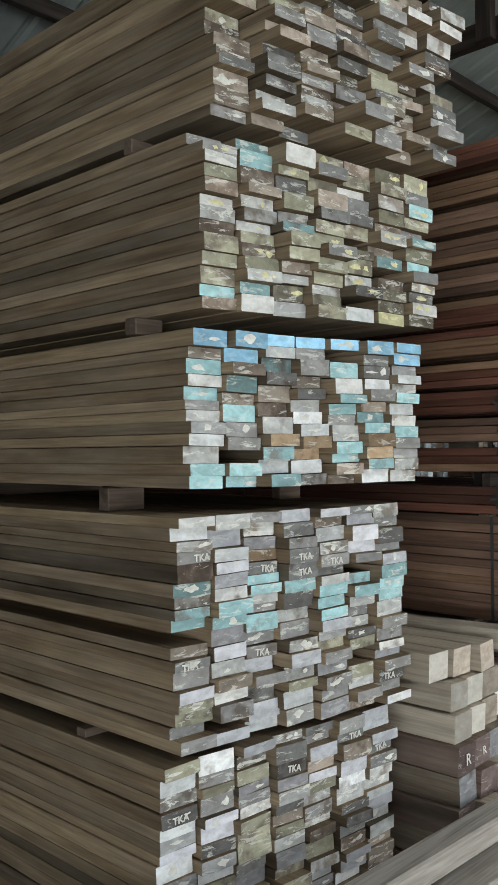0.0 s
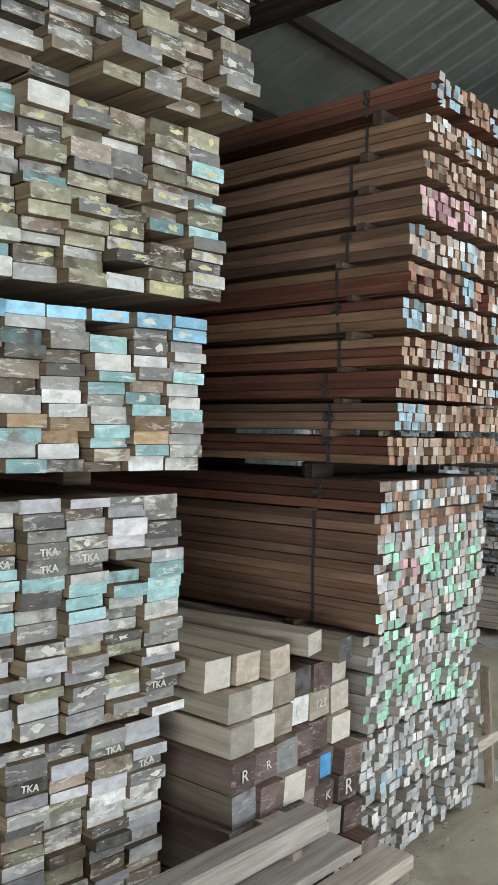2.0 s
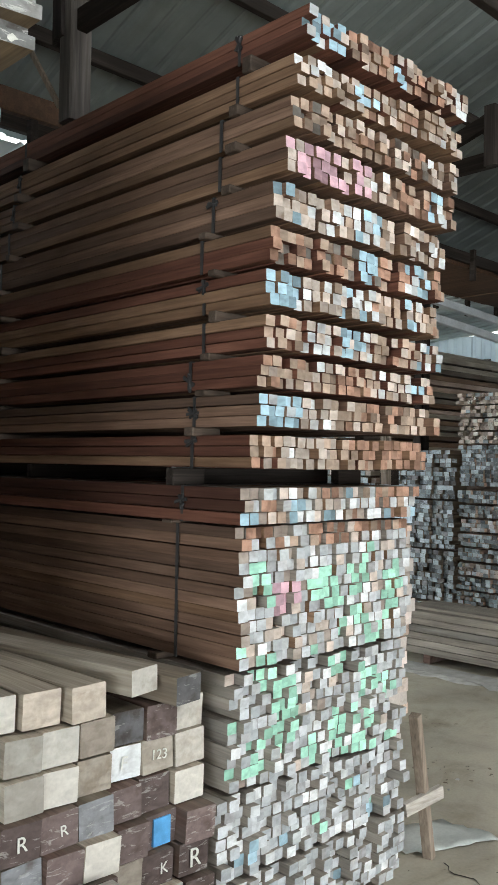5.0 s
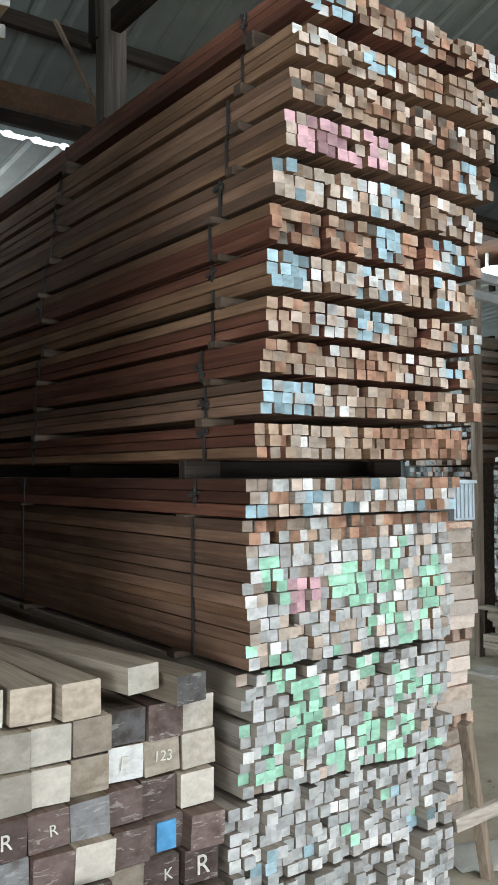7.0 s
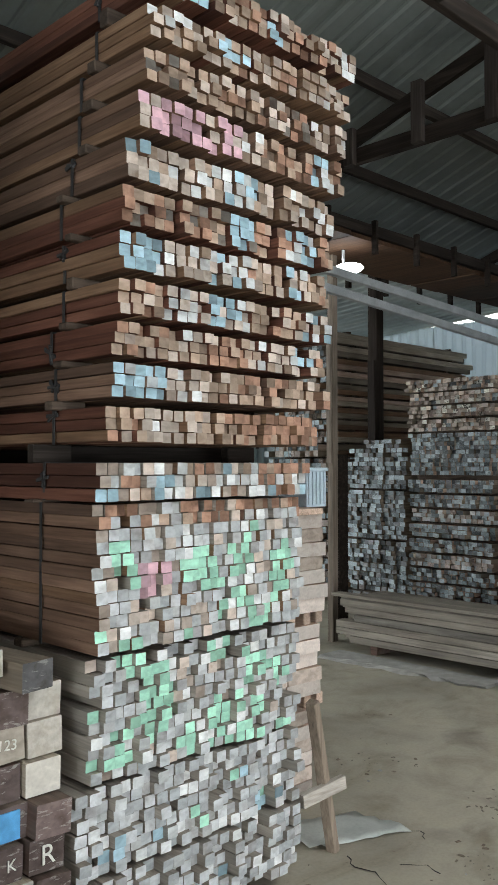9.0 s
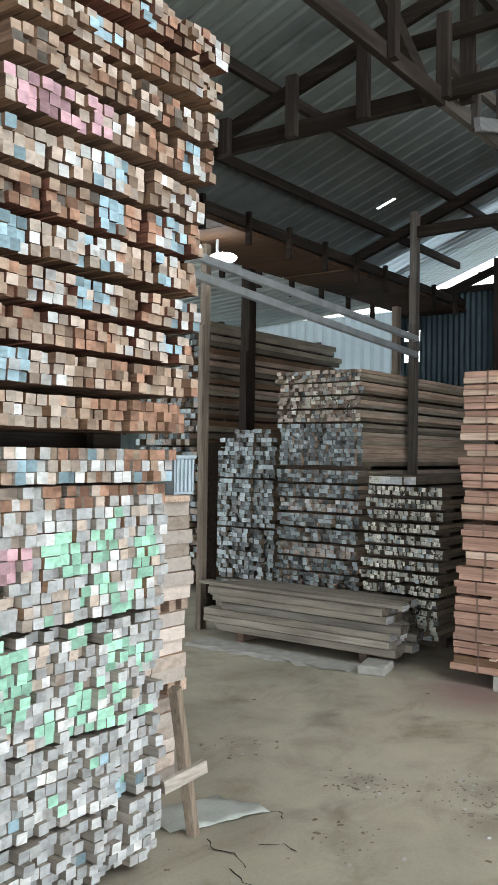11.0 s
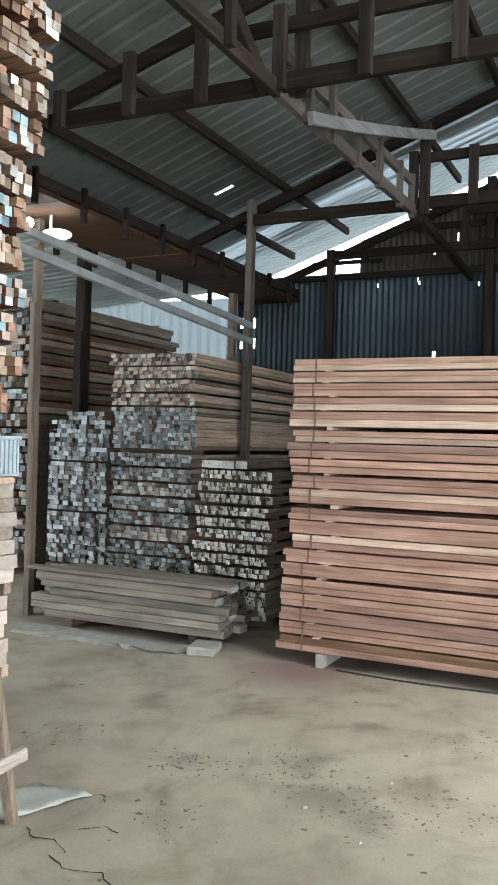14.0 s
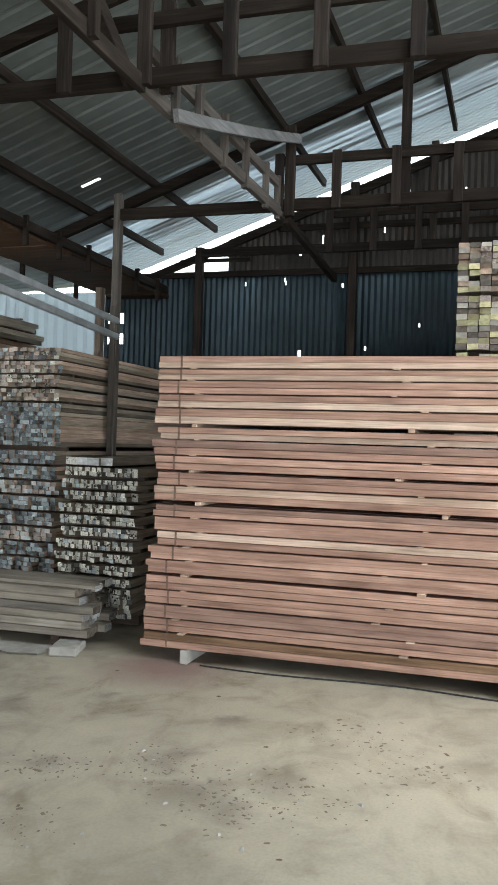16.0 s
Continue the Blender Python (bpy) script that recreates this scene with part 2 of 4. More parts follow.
W_PILE = wood("weathered_grey_plank", (0.25, 0.23, 0.2), (0.34, 0.32, 0.285), 0.3, dust=0.3)
W_DUST = wood("dusty_grey_timber", (0.34, 0.315, 0.28), (0.43, 0.405, 0.37), 0.25, dust=0.3)
W_DARK = wood("dark_timber", (0.13, 0.085, 0.07), (0.19, 0.13, 0.11), 0.3, dust=0.25)
W_CREAM = wood("cream_timber", (0.47, 0.415, 0.335), (0.58, 0.53, 0.44), 0.3, dust=0.25)
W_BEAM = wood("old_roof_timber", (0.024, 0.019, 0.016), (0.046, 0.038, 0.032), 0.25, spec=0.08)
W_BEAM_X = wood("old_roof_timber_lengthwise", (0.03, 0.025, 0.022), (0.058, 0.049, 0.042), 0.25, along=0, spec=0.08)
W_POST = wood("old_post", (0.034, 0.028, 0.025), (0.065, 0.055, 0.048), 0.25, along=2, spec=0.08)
W_POST_GREY = wood("grey_post", (0.095, 0.085, 0.077), (0.15, 0.137, 0.125), 0.2, along=2)
W_POST_PALE = wood("pale_post", (0.3, 0.25, 0.2), (0.4, 0.34, 0.28), 0.2, along=2)
W_POST_BROWN = wood("brown_post", (0.21, 0.18, 0.15), (0.3, 0.26, 0.225), 0.2, along=2)
W_LEDGE = wood("orange_brown_planks", (0.085, 0.048, 0.028), (0.135, 0.076, 0.042), 0.4)
W_STICK = wood("dark_bearer", (0.105, 0.08, 0.063), (0.165, 0.13, 0.105), 0.3, along=0)
# paler girder timber: the light on its faces is put into the colour
W_GIRDER = wood("lit_girder_timber", (0.12, 0.112, 0.105), (0.19, 0.178, 0.165), 0.2, along=0, spec=0.1)
W_ROOF_PLANK = wood("grey_roof_plank", (0.19, 0.2, 0.21), (0.27, 0.28, 0.29), 0.15, along=0)
W_PLANK_X = wood("grey_plank", (0.46, 0.43, 0.385), (0.56, 0.53, 0.485), 0.2, along=0)

RAW, REDRAW = (0.35, 0.255, 0.19), (0.28, 0.16, 0.112)
GREYRAW = (0.26, 0.225, 0.185)
ENDS = {
    "tan": end_paint("end_tan", (0.42, 0.31, 0.235), RAW, 0.5, low=0.42),
    "red": end_paint("end_red", (0.42, 0.245, 0.17), REDRAW, 0.5),
    "pale": end_paint("end_pale", (0.52, 0.435, 0.37), RAW, 0.7, low=0.55),
    "white": end_paint("end_white", (0.66, 0.67, 0.66), (0.42, 0.40, 0.37), 0.72, low=0.6),
    "grey": end_paint("end_grey", (0.51, 0.525, 0.53), (0.43, 0.42, 0.41), 0.6, even=0.3, low=0.72),
    "dark": end_paint("end_dark", (0.17, 0.15, 0.13), (0.12, 0.09, 0.07), 0.5),
    "blue": end_paint("end_blue", (0.36, 0.51, 0.58), (0.33, 0.33, 0.33), 0.8),
    "mint": end_paint("end_mint", (0.43, 0.77, 0.59), (0.40, 0.46, 0.41), 0.8, low=0.6),
    "pink": end_paint("end_pink", (0.60, 0.38, 0.425), (0.45, 0.33, 0.3), 0.8),
    "yellow": end_paint("end_yellow", (0.64, 0.60, 0.36), GREYRAW, 0.7),
    "board_grey": end_paint("board_end_grey", (0.55, 0.545, 0.52), (0.29, 0.255, 0.215), 0.55, chalk=0.75),
    "board_white": end_paint("board_end_white", (0.70, 0.71, 0.70), (0.36, 0.34, 0.31), 0.72, chalk=0.4),
    "board_teal": end_paint("board_end_teal", (0.34, 0.54, 0.55), (0.27, 0.285, 0.265), 0.62, chalk=0.6),
    "board_blue": end_paint("board_end_blue", (0.34, 0.62, 0.82), (0.32, 0.3, 0.3), 0.85, chalk=0.3),
    "board_olive": end_paint("board_end_olive", (0.36, 0.345, 0.25), (0.2, 0.175, 0.135), 0.5, chalk=0.5),
    "board_brown": end_paint("board_end_brown", (0.36, 0.30, 0.245), (0.2, 0.155, 0.12), 0.5, chalk=0.6),
    "board_dark": end_paint("board_end_dark", (0.25, 0.245, 0.235), (0.14, 0.12, 0.105), 0.6, chalk=0.5),
    "board_lilac": end_paint("board_end_lilac", (0.56, 0.56, 0.585), (0.4, 0.385, 0.385), 0.75, chalk=0.25),
    "board_rust": end_paint("board_end_rust", (0.42, 0.30, 0.19), (0.27, 0.18, 0.12), 0.6, chalk=0.4),
    "far_grey": end_paint("far_end_grey", (0.40, 0.455, 0.48), (0.14, 0.15, 0.155), 0.52, even=0.4, low=0.28, grain_size=36.0),
    "far_dark": end_paint("far_end_dark", (0.66, 0.65, 0.58), (0.05, 0.042, 0.035), 0.56, low=0.6, grain_size=42.0, mottle=0.3),
    "far_pink": end_paint("far_end_pink", (0.46, 0.39, 0.345), (0.17, 0.13, 0.11), 0.55, even=0.4, grain_size=36.0),
    "cream": end_paint("end_cream", (0.49, 0.46, 0.405), (0.40, 0.36, 0.305), 0.6, even=0.3, low=0.6, mottle=0.1),
    "beige": end_paint("end_beige", (0.43, 0.37, 0.305), (0.36, 0.295, 0.23), 0.6, even=0.3, low=0.6),
    "board_pale": end_paint("board_end_pale", (0.64, 0.56, 0.50), (0.56, 0.47, 0.41), 0.6, mottle=0.1),
    "purple": end_paint("end_purple_brown", (0.17, 0.125, 0.115), (0.12, 0.085, 0.075), 0.5, chalk=0.25),
    "slate": end_paint("end_slate", (0.23, 0.23, 0.235), (0.15, 0.13, 0.12), 0.6, chalk=0.2),
}
CHALK = plain("chalk_paint", (0.66, 0.65, 0.58), 0.9, var=0.25, scale=40)
CHALK_YELLOW = plain("yellow_chalk_paint", (0.64, 0.60, 0.34), 0.9, var=0.3, scale=40)
CHALK_BLUE = plain("blue_spray_paint", (0.10, 0.34, 0.62), 0.8, var=0.25, scale=30)
TIE = plain("brown_tie", (0.19, 0.12, 0.09), 0.8, var=0.3, scale=30)
STRAP = plain("black_strapping", (0.045, 0.043, 0.042), 0.5, var=0.3, scale=30)
FLOOR = ground_material()
ROOF = sheet_metal("roof_sheet_underside", (0.225, 0.255, 0.245), (0.145, 0.15, 0.138), 0.42, 0.3)
WALL = sheet_metal("dark_wall_sheet", (0.029, 0.05, 0.06), (0.02, 0.022, 0.024), 0.36, 0.5)
WALL_BROWN = sheet_metal("rusty_wall_sheet", (0.06, 0.053, 0.047), (0.075, 0.05, 0.035), 0.5, 0.4)
WALL_PALE = sheet_metal("pale_wall_sheet", (0.5, 0.56, 0.55), (0.4, 0.4, 0.36), 0.6, 0.1)


def fibreglass(name, dirt, glow=0.34):
    """Translucent ribbed sheet; its streaks down the slope imitate daylight caught on the ribs; dirt, 0 to 1, thins
    them out.
    """
    m, t, b = nodes_of(name, 0.45)
    b.inputs["Base Color"].default_value = (0.27, 0.31, 0.31, 1)
    streak = node(t, "ShaderNodeTexNoise", [(0, coords(t, (7.0, 0.22, 0.22), False))], i_Scale=1.6, i_Detail=5.0, i_Roughness=0.6)
    f = ramp(t, streak.outputs[0], [(0.34 + 0.3 * dirt, (0, 0, 0)), (0.44 + 0.3 * dirt, (glow,) * 3)]).outputs[0]
    tr = node(t, "ShaderNodeBsdfTranslucent", i_Color=(0.36, 0.45, 0.50, 1))
    mx = node(t, "ShaderNodeMixShader", [(0, f), (1, b.outputs[0]), (2, tr.outputs[0])])
    t.links.new(mx.outputs[0], t.nodes["Material Output"].inputs[0])
    return m


CLEAR = fibreglass("translucent_sheet", 0.0)
CLEAR_STREAKED = fibreglass("streaked_translucent_sheet", 0.36, 0.42)
CLEAR_GLINTS = fibreglass("rib_glint_sheet", 0.72, 0.25)
RAIL = plain("galvanised_pipe", (0.5, 0.53, 0.54), 0.45, 0.6, var=0.2, scale=8)
BLUE_PLASTIC = plain("pale_blue_plastic", (0.47, 0.56, 0.62), 0.45, var=0.15, scale=9)
PLASTIC = plain("dusty_plastic_sheet", (0.47, 0.49, 0.45), 0.4, var=0.2, scale=5)
GRIT = plain("grit", (0.215, 0.185, 0.145), 0.95, var=0.4, scale=20)
CRACK = plain("crack_dirt", (0.03, 0.026, 0.022), 0.95, var=0.3, scale=20)
SKY_GLOW = bpy.data.materials.new("bright_overcast_sky")
SKY_GLOW.use_nodes = True
SKY_GLOW.node_tree.nodes["Principled BSDF"].inputs["Emission Color"].default_value = (0.88, 0.95, 1.0, 1)
SKY_GLOW.node_tree.nodes["Principled BSDF"].inputs["Emission Strength"].default_value = 2.6
BLOCK = plain("concrete_block", (0.36, 0.35, 0.32), 0.9, var=0.2, scale=12, bump=0.4)


# ---- the large structure ----
def roof_z(y):
    """Underside of the roof: rises from the eave at y = 4.6 to the ridge at y = -3.0, then falls."""
    return 3.88 + 0.362 * (4.5 - y) if y > -3.0 else 3.88 + 0.362 * 7.5 - 0.362 * (-3.0 - y)


def corrugated(name, us, vs, place, material, depth=0.014, per=4, holes=(), thick=0.0):
    """A ribbed sheet over the grid us x vs; place(u, v, h) gives the point, h being the height of the rib there."""
    bm = bmesh.new()
    shape = (-1.0, 0.0, 1.0, 0.0) if per == 4 else (0.0, 0.0, 0.0, 0.0, 1.0, 1.0, 0.0, 0.0)
    grid = [[bm.verts.new(place(u, v, depth * shape[i % per])) for v in vs] for i, u in enumerate(us)]
    for i in range(len(us) - 1):
        for j in range(len(vs) - 1):
            if (i, j) not in holes:
                bm.faces.new((grid[i][j], grid[i + 1][j], grid[i + 1][j + 1], grid[i][j + 1]))
    return part(name, bm, material)


def steps(a, b, n):
    return [a + (b - a) * i / n for i in range(n + 1)]


X_WEST, X_GABLE, Y_SOUTH, Y_NORTH = -6.2, 13.05, -9.6, 9.2

bm = bmesh.new()
add_box(bm, (-150, -150, -0.3), (150, 150, 0.0))
tagged(part("ground", bm, FLOOR), "pale dusty concrete floor with sawdust and dirt", "floor", kind="structure")

us = steps(X_WEST - 0.3, 10.9, 696)
tagged(corrugated("ceiling_north_slope", us, steps(-3.0, 4.75, 36), lambda u, v, h: Vector((u, v, roof_z(v) + 0.12 + h)), ROOF, 0.013, 8,
                  {(i, 30) for i in range(671, 673)}),
       "grey-green ribbed metal roof sheets seen from below", "roof", kind="structure")
# unseen openings added in the south slope to let in more daylight
tagged(corrugated("ceiling_south_slope", us, steps(-9.9, -3.0, 12), lambda u, v, h: Vector((u, v, roof_z(v) + 0.12 + h)), ROOF, 0.013, 8,
                  {(i, j) for a in (130, 274, 418, 562) for i in range(a, a + 56) for j in range(5, 11)}),
       "grey-green ribbed metal roof sheets seen from below", "roof", kind="structure")
# streaks grow sparser away from the gable, imitating daylight that fades along the ribs
for name, x0, x1, n, sheet in (("ceiling_dirty_bay", 10.9, 11.7, 32, CLEAR_GLINTS), ("ceiling_streaked_bay", 11.7, 12.34, 32, CLEAR_STREAKED)):
    tagged(corrugated(name, steps(x0, x1, n), steps(-9.9, 4.75, 30), lambda u, v, h: Vector((u, v, roof_z(v) + 0.122 + h)), sheet, 0.018, 8),
           "translucent ribbed roof sheets with daylight glints put in as streaks", "roof", kind="structure")
tagged(corrugated("ceiling_translucent_bay", steps(12.34, 13.42, 104), steps(-9.9, 4.75, 30), lambda u, v, h: Vector((u, v, roof_z(v) + 0.125 + h)), CLEAR, 0.02, 8),
       "translucent ribbed roof sheets glowing with daylight", "roof", kind="structure")
tagged(corrugated("ceiling_lean_to", steps(-6.4, 13.2, 784), steps(4.66, Y_NORTH + 0.4, 8), lambda u, v, h: Vector((u, v, 3.84 - 0.07 * (v - 4.66) + h)), WALL_PALE, 0.02, 8),
       "pale ribbed sheets of the low lean-to roof", "roof", kind="structure")

# bright sky beyond the gable and the lean-to
tagged(box("backdrop_east", (70, -90, -5), (70.5, 90, 70), SKY_GLOW), "bright overcast sky beyond the hall", "sky", kind="structure")
tagged(box("backdrop_north", (-90, 70, -5), (69, 70.5, 70), SKY_GLOW), "bright overcast sky beyond the hall", "sky", kind="structure")

# gable wall of dark ribbed sheets: lower and upper course, a hatch and rust holes
gy = steps(Y_SOUTH, 4.75, 716)
rnd = random.Random(4)


def gable_top(y):
    return roof_z(y) - 0.09


low = {(rnd.randrange(470, 715), rnd.randrange(40, 74)) for _ in range(4)} | {(i, rnd.randrange(76, 79)) for i in (546, 584, 585, 612)}
low |= {(573, 57), (574, 57), (573, 58), (574, 58)}
low |= {(i, j) for i in range(702, 714) for j in (*range(61, 64), *range(67, 70))}
tagged(corrugated("wall_gable_lower", gy, steps(0.0, 3.86, 80), lambda y, v, h: Vector((X_GABLE + h, y, v)), WALL, 0.012, 4, low),
       "dark blue-grey corrugated sheet wall with rust holes", "wall", kind="structure")
hatch = {(i, j) for i in range(626, 690) for j in range(8)}
gaps = {(i, j) for i, j in ((520, 3), (470, 4), (560, 3), (575, 2), (490, 3), (505, 5))}
tagged(corrugated("wall_gable_upper", gy, steps(0.0, 1.0, 8), lambda y, v, h: Vector((X_GABLE + 0.03 + h, y, 3.9 + (max(gable_top(y), 3.95) - 3.9) * v)), WALL_BROWN, 0.012, 4, hatch | gaps),
       "dark corrugated sheet wall under the gable roof", "wall", kind="structure")
# the unseen gap in this wall is added to let the north light in
tagged(corrugated("wall_north", steps(X_WEST, 13.2, 480), steps(0.0, 3.5, 3), lambda x, v, h: Vector((x, Y_NORTH + h, v)), WALL_PALE, 0.014, 4,
                  {(i, j) for i in range(188, 298) for j in range(3)}),
       "pale corrugated sheet wall of the lean-to", "wall", kind="structure")
tagged(corrugated("wall_lean_to_east", steps(4.75, Y_NORTH, 110), steps(0.0, 3.7, 4), lambda y, v, h: Vector((13.15 + h, y, v)), CLEAR, 0.014, 4),
       "translucent pale corrugated sheet wall of the lean-to", "wall", kind="structure")
# walls behind the walk, with two wide doorways, and an added light screen
for name, lo, hi in (
    ("wall_west_a", (X_WEST - 0.15, Y_SOUTH, 0), (X_WEST, -7.1, 4.3)),
    ("wall_west_b", (X_WEST - 0.15, -0.9, 0), (X_WEST, Y_NORTH, 4.0)),
    ("wall_west_c", (X_WEST - 0.15, -7.1, 4.05), (X_WEST, -0.9, 6.6)),
    # added unseen wall that blocks the north light from the alley between stacks
    ("wall_partition", (X_WEST, 6.55, 0), (4.8, 6.65, 2.95)),
    ("wall_south_a", (X_WEST, Y_SOUTH - 0.15, 0), (-0.9, Y_SOUTH, 4.2)),
    ("wall_south_b", (7.3, Y_SOUTH - 0.15, 0), (13.2, Y_SOUTH, 4.2)),
    ("wall_south_c", (-0.9, Y_SOUTH - 0.15, 4.05), (7.3, Y_SOUTH, 4.25)),
):
    tagged(box(name, lo, hi, WALL), "unseen dark sheet wall that bounds the daylight", "wall", kind="structure")


def beam(name, a, b, w, h, material, parent=None, bend=0.0, n=1, up=Vector((0, 0, 1))):
    """A sawn beam from a to b, w wide and h high, arched by bend at its middle, with eased edges."""
    a, b = Vector(a), Vector(b)
    ahead = (b - a).normalized()
    side = ahead.cross(up).normalized() if abs(ahead.dot(up)) < 0.98 else Vector((1, 0, 0))
    top = side.cross(ahead)
    c = min(w, h) * 0.08
    ring = [(-w / 2 + c, -h / 2), (w / 2 - c, -h / 2), (w / 2, -h / 2 + c), (w / 2, h / 2 - c), (w / 2 - c, h / 2), (-w / 2 + c, h / 2), (-w / 2, h / 2 - c), (-w / 2, -h / 2 + c)]
    bm = bmesh.new()
    rows = []
    for i in range(n + 1):
        k = i / n
        p = a.lerp(b, k) + top * bend * (1 - (2 * k - 1) ** 2)
        rows.append([bm.verts.new(p + side * x + top * z) for x, z in ring])
    for r, s in zip(rows, rows[1:]):
        for i in range(8):
            bm.faces.new((r[i], r[(i + 1) % 8], s[(i + 1) % 8], s[i]))
    bm.faces.new(rows[0][::-1])
    bm.faces.new(rows[-1])
    bmesh.ops.recalc_face_normals(bm, faces=bm.faces)
    return part(name, bm, material, parent)


def thing(name, label, category, group="", kind="", at=(0, 0, 0)):
    ob = tagged(new(name), label, category, group, kind)
    ob.location = at
    return ob


# purlins along the hall
roof_frame = thing("purlins", "dark old timber purlins under the roof sheets", "purlin", kind="structure")
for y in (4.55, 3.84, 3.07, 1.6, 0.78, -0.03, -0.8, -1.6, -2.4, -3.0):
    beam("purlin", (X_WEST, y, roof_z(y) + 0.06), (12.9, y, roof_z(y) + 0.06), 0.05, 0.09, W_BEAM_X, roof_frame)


def truss(x, z, y_end, n_up, first, near):
    """A truss across the hall; near: with a sloping upper chord from its end, else a level one alone."""
    t = thing("roof_truss", "dark old timber roof truss with upright struts", "truss", "roof trusses", "structure")
    slope = lambda y: 3.985 + 0.289 * (3.07 - y)
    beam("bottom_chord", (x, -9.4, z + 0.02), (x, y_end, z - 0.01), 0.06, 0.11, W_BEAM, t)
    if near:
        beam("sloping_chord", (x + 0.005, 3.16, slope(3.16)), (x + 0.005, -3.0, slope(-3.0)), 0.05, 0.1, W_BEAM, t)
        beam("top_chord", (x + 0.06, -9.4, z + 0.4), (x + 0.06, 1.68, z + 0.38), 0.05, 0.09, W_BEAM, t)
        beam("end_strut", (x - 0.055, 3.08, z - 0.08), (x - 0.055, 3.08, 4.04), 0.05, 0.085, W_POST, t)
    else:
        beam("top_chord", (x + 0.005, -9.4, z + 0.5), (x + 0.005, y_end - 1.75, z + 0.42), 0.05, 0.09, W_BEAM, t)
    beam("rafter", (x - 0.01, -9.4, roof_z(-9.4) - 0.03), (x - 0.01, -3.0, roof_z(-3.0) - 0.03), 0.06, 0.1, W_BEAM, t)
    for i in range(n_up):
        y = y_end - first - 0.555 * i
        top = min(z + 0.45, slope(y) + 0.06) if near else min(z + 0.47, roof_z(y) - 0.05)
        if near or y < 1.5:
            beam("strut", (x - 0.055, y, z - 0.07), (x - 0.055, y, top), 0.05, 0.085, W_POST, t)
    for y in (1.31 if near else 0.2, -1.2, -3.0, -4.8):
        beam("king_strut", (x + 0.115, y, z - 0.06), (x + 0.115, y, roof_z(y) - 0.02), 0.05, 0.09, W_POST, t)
    return t


for x, z, y_end in ((-2.2, 3.86, 3.2), (0.85, 3.86, 3.2), (3.9, 3.86, 3.2), (6.95, 3.86, 3.2), (10.0, 3.9, 3.1), (12.75, 4.12, 3.2)):
    truss(x, z, y_end, 9, 0.70 if x < 8 else 0.62, x < 8)
rafter = thing("roof_rafter", "dark old timber rafter under the purlins", "rafter", kind="structure")
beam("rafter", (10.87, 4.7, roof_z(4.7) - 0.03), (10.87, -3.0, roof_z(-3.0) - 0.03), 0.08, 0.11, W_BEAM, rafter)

# girder along the hall
girder = thing("roof_girder", "timber girder of two chords with short uprights along the hall", "girder", kind="structure")
GY = 1.42
beam("lower_chord", (-6, GY + 0.03, 3.80), (6.93, GY + 0.0, 3.81), 0.05, 0.10, W_BEAM_X, girder)
# lit stretch of the chords, done with the paler timber
beam("lower_chord", (6.94, GY, 3.81), (10.05, GY - 0.06, 3.82), 0.05, 0.10, W_GIRDER, girder)
beam("upper_chord", (6.95, GY + 0.02, 4.08), (10.05, GY - 0.05, 4.08), 0.05, 0.08, W_GIRDER, girder)
for x in (7.35, 7.8, 8.35, 8.9, 9.5, 9.9):
    beam("upright", (x, GY - 0.05, 3.74), (x, GY - 0.05, 4.15), 0.06, 0.05, W_POST_GREY, girder)
for x in (4.6, 5.4, 6.2):
    beam("upright", (x, GY - 0.05, 3.76), (x, GY - 0.05, 4.3), 0.06, 0.05, W_POST, girder)
beam("brace", (6.95, GY + 0.08, 3.82), (5.5, GY + 0.1, 4.72), 0.06, 0.10, W_BEAM_X, girder)
beam("brace", (10.05, GY - 0.1, 3.78), (11.9, GY - 0.2, 3.55), 0.06, 0.08, W_BEAM_X, girder)
beam("post", (9.97, 1.27, 3.78), (9.97, 1.27, 4.64), 0.07, 0.09, W_POST, girder)
loose = thing("roof_plank", "bowed pale grey plank laid across the roof timbers", "plank")
beam("plank", (7.25, GY - 0.10, 3.73), (9.93, 1.18, 4.50), 0.04, 0.085, W_ROOF_PLANK, loose, bend=-0.02, n=8)

# gable framing
gable_frame = thing("gable_frame", "dark timber posts and girts against the gable wall", "wall frame", kind="structure")
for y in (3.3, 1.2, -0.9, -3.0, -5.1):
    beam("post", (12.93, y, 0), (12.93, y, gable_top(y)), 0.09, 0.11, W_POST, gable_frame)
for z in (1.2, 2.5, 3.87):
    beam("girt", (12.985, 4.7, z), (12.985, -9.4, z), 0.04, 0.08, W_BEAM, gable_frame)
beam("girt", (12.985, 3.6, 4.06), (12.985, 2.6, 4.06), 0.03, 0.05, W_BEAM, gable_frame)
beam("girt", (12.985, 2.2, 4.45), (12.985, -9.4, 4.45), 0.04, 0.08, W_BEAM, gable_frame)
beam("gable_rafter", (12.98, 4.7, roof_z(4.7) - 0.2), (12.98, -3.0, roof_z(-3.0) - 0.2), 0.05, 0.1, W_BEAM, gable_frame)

# posts of the hall
def hall_post(x, y, h, w, material, label, pads=True):
    p = thing("hall_post", label, "post", "hall posts", "structure")
    beam("shaft", (x, y, 0.0), (x + 0.01, y, h), w, w * 0.9, material, p)
    beam("splice", (x - w * 0.5 - 0.006, y, h * 0.42), (x - w * 0.5 - 0.006, y, h * 0.72), 0.02, w * 0.7, material, p)
    return p


hall_post(10.0, 3.08, 4.1, 0.085, W_POST_GREY, "weathered dark timber post holding the roof")
hall_post(8.18, 4.32, 3.9, 0.075, W_POST_BROWN, "pale weathered timber post under the eave")
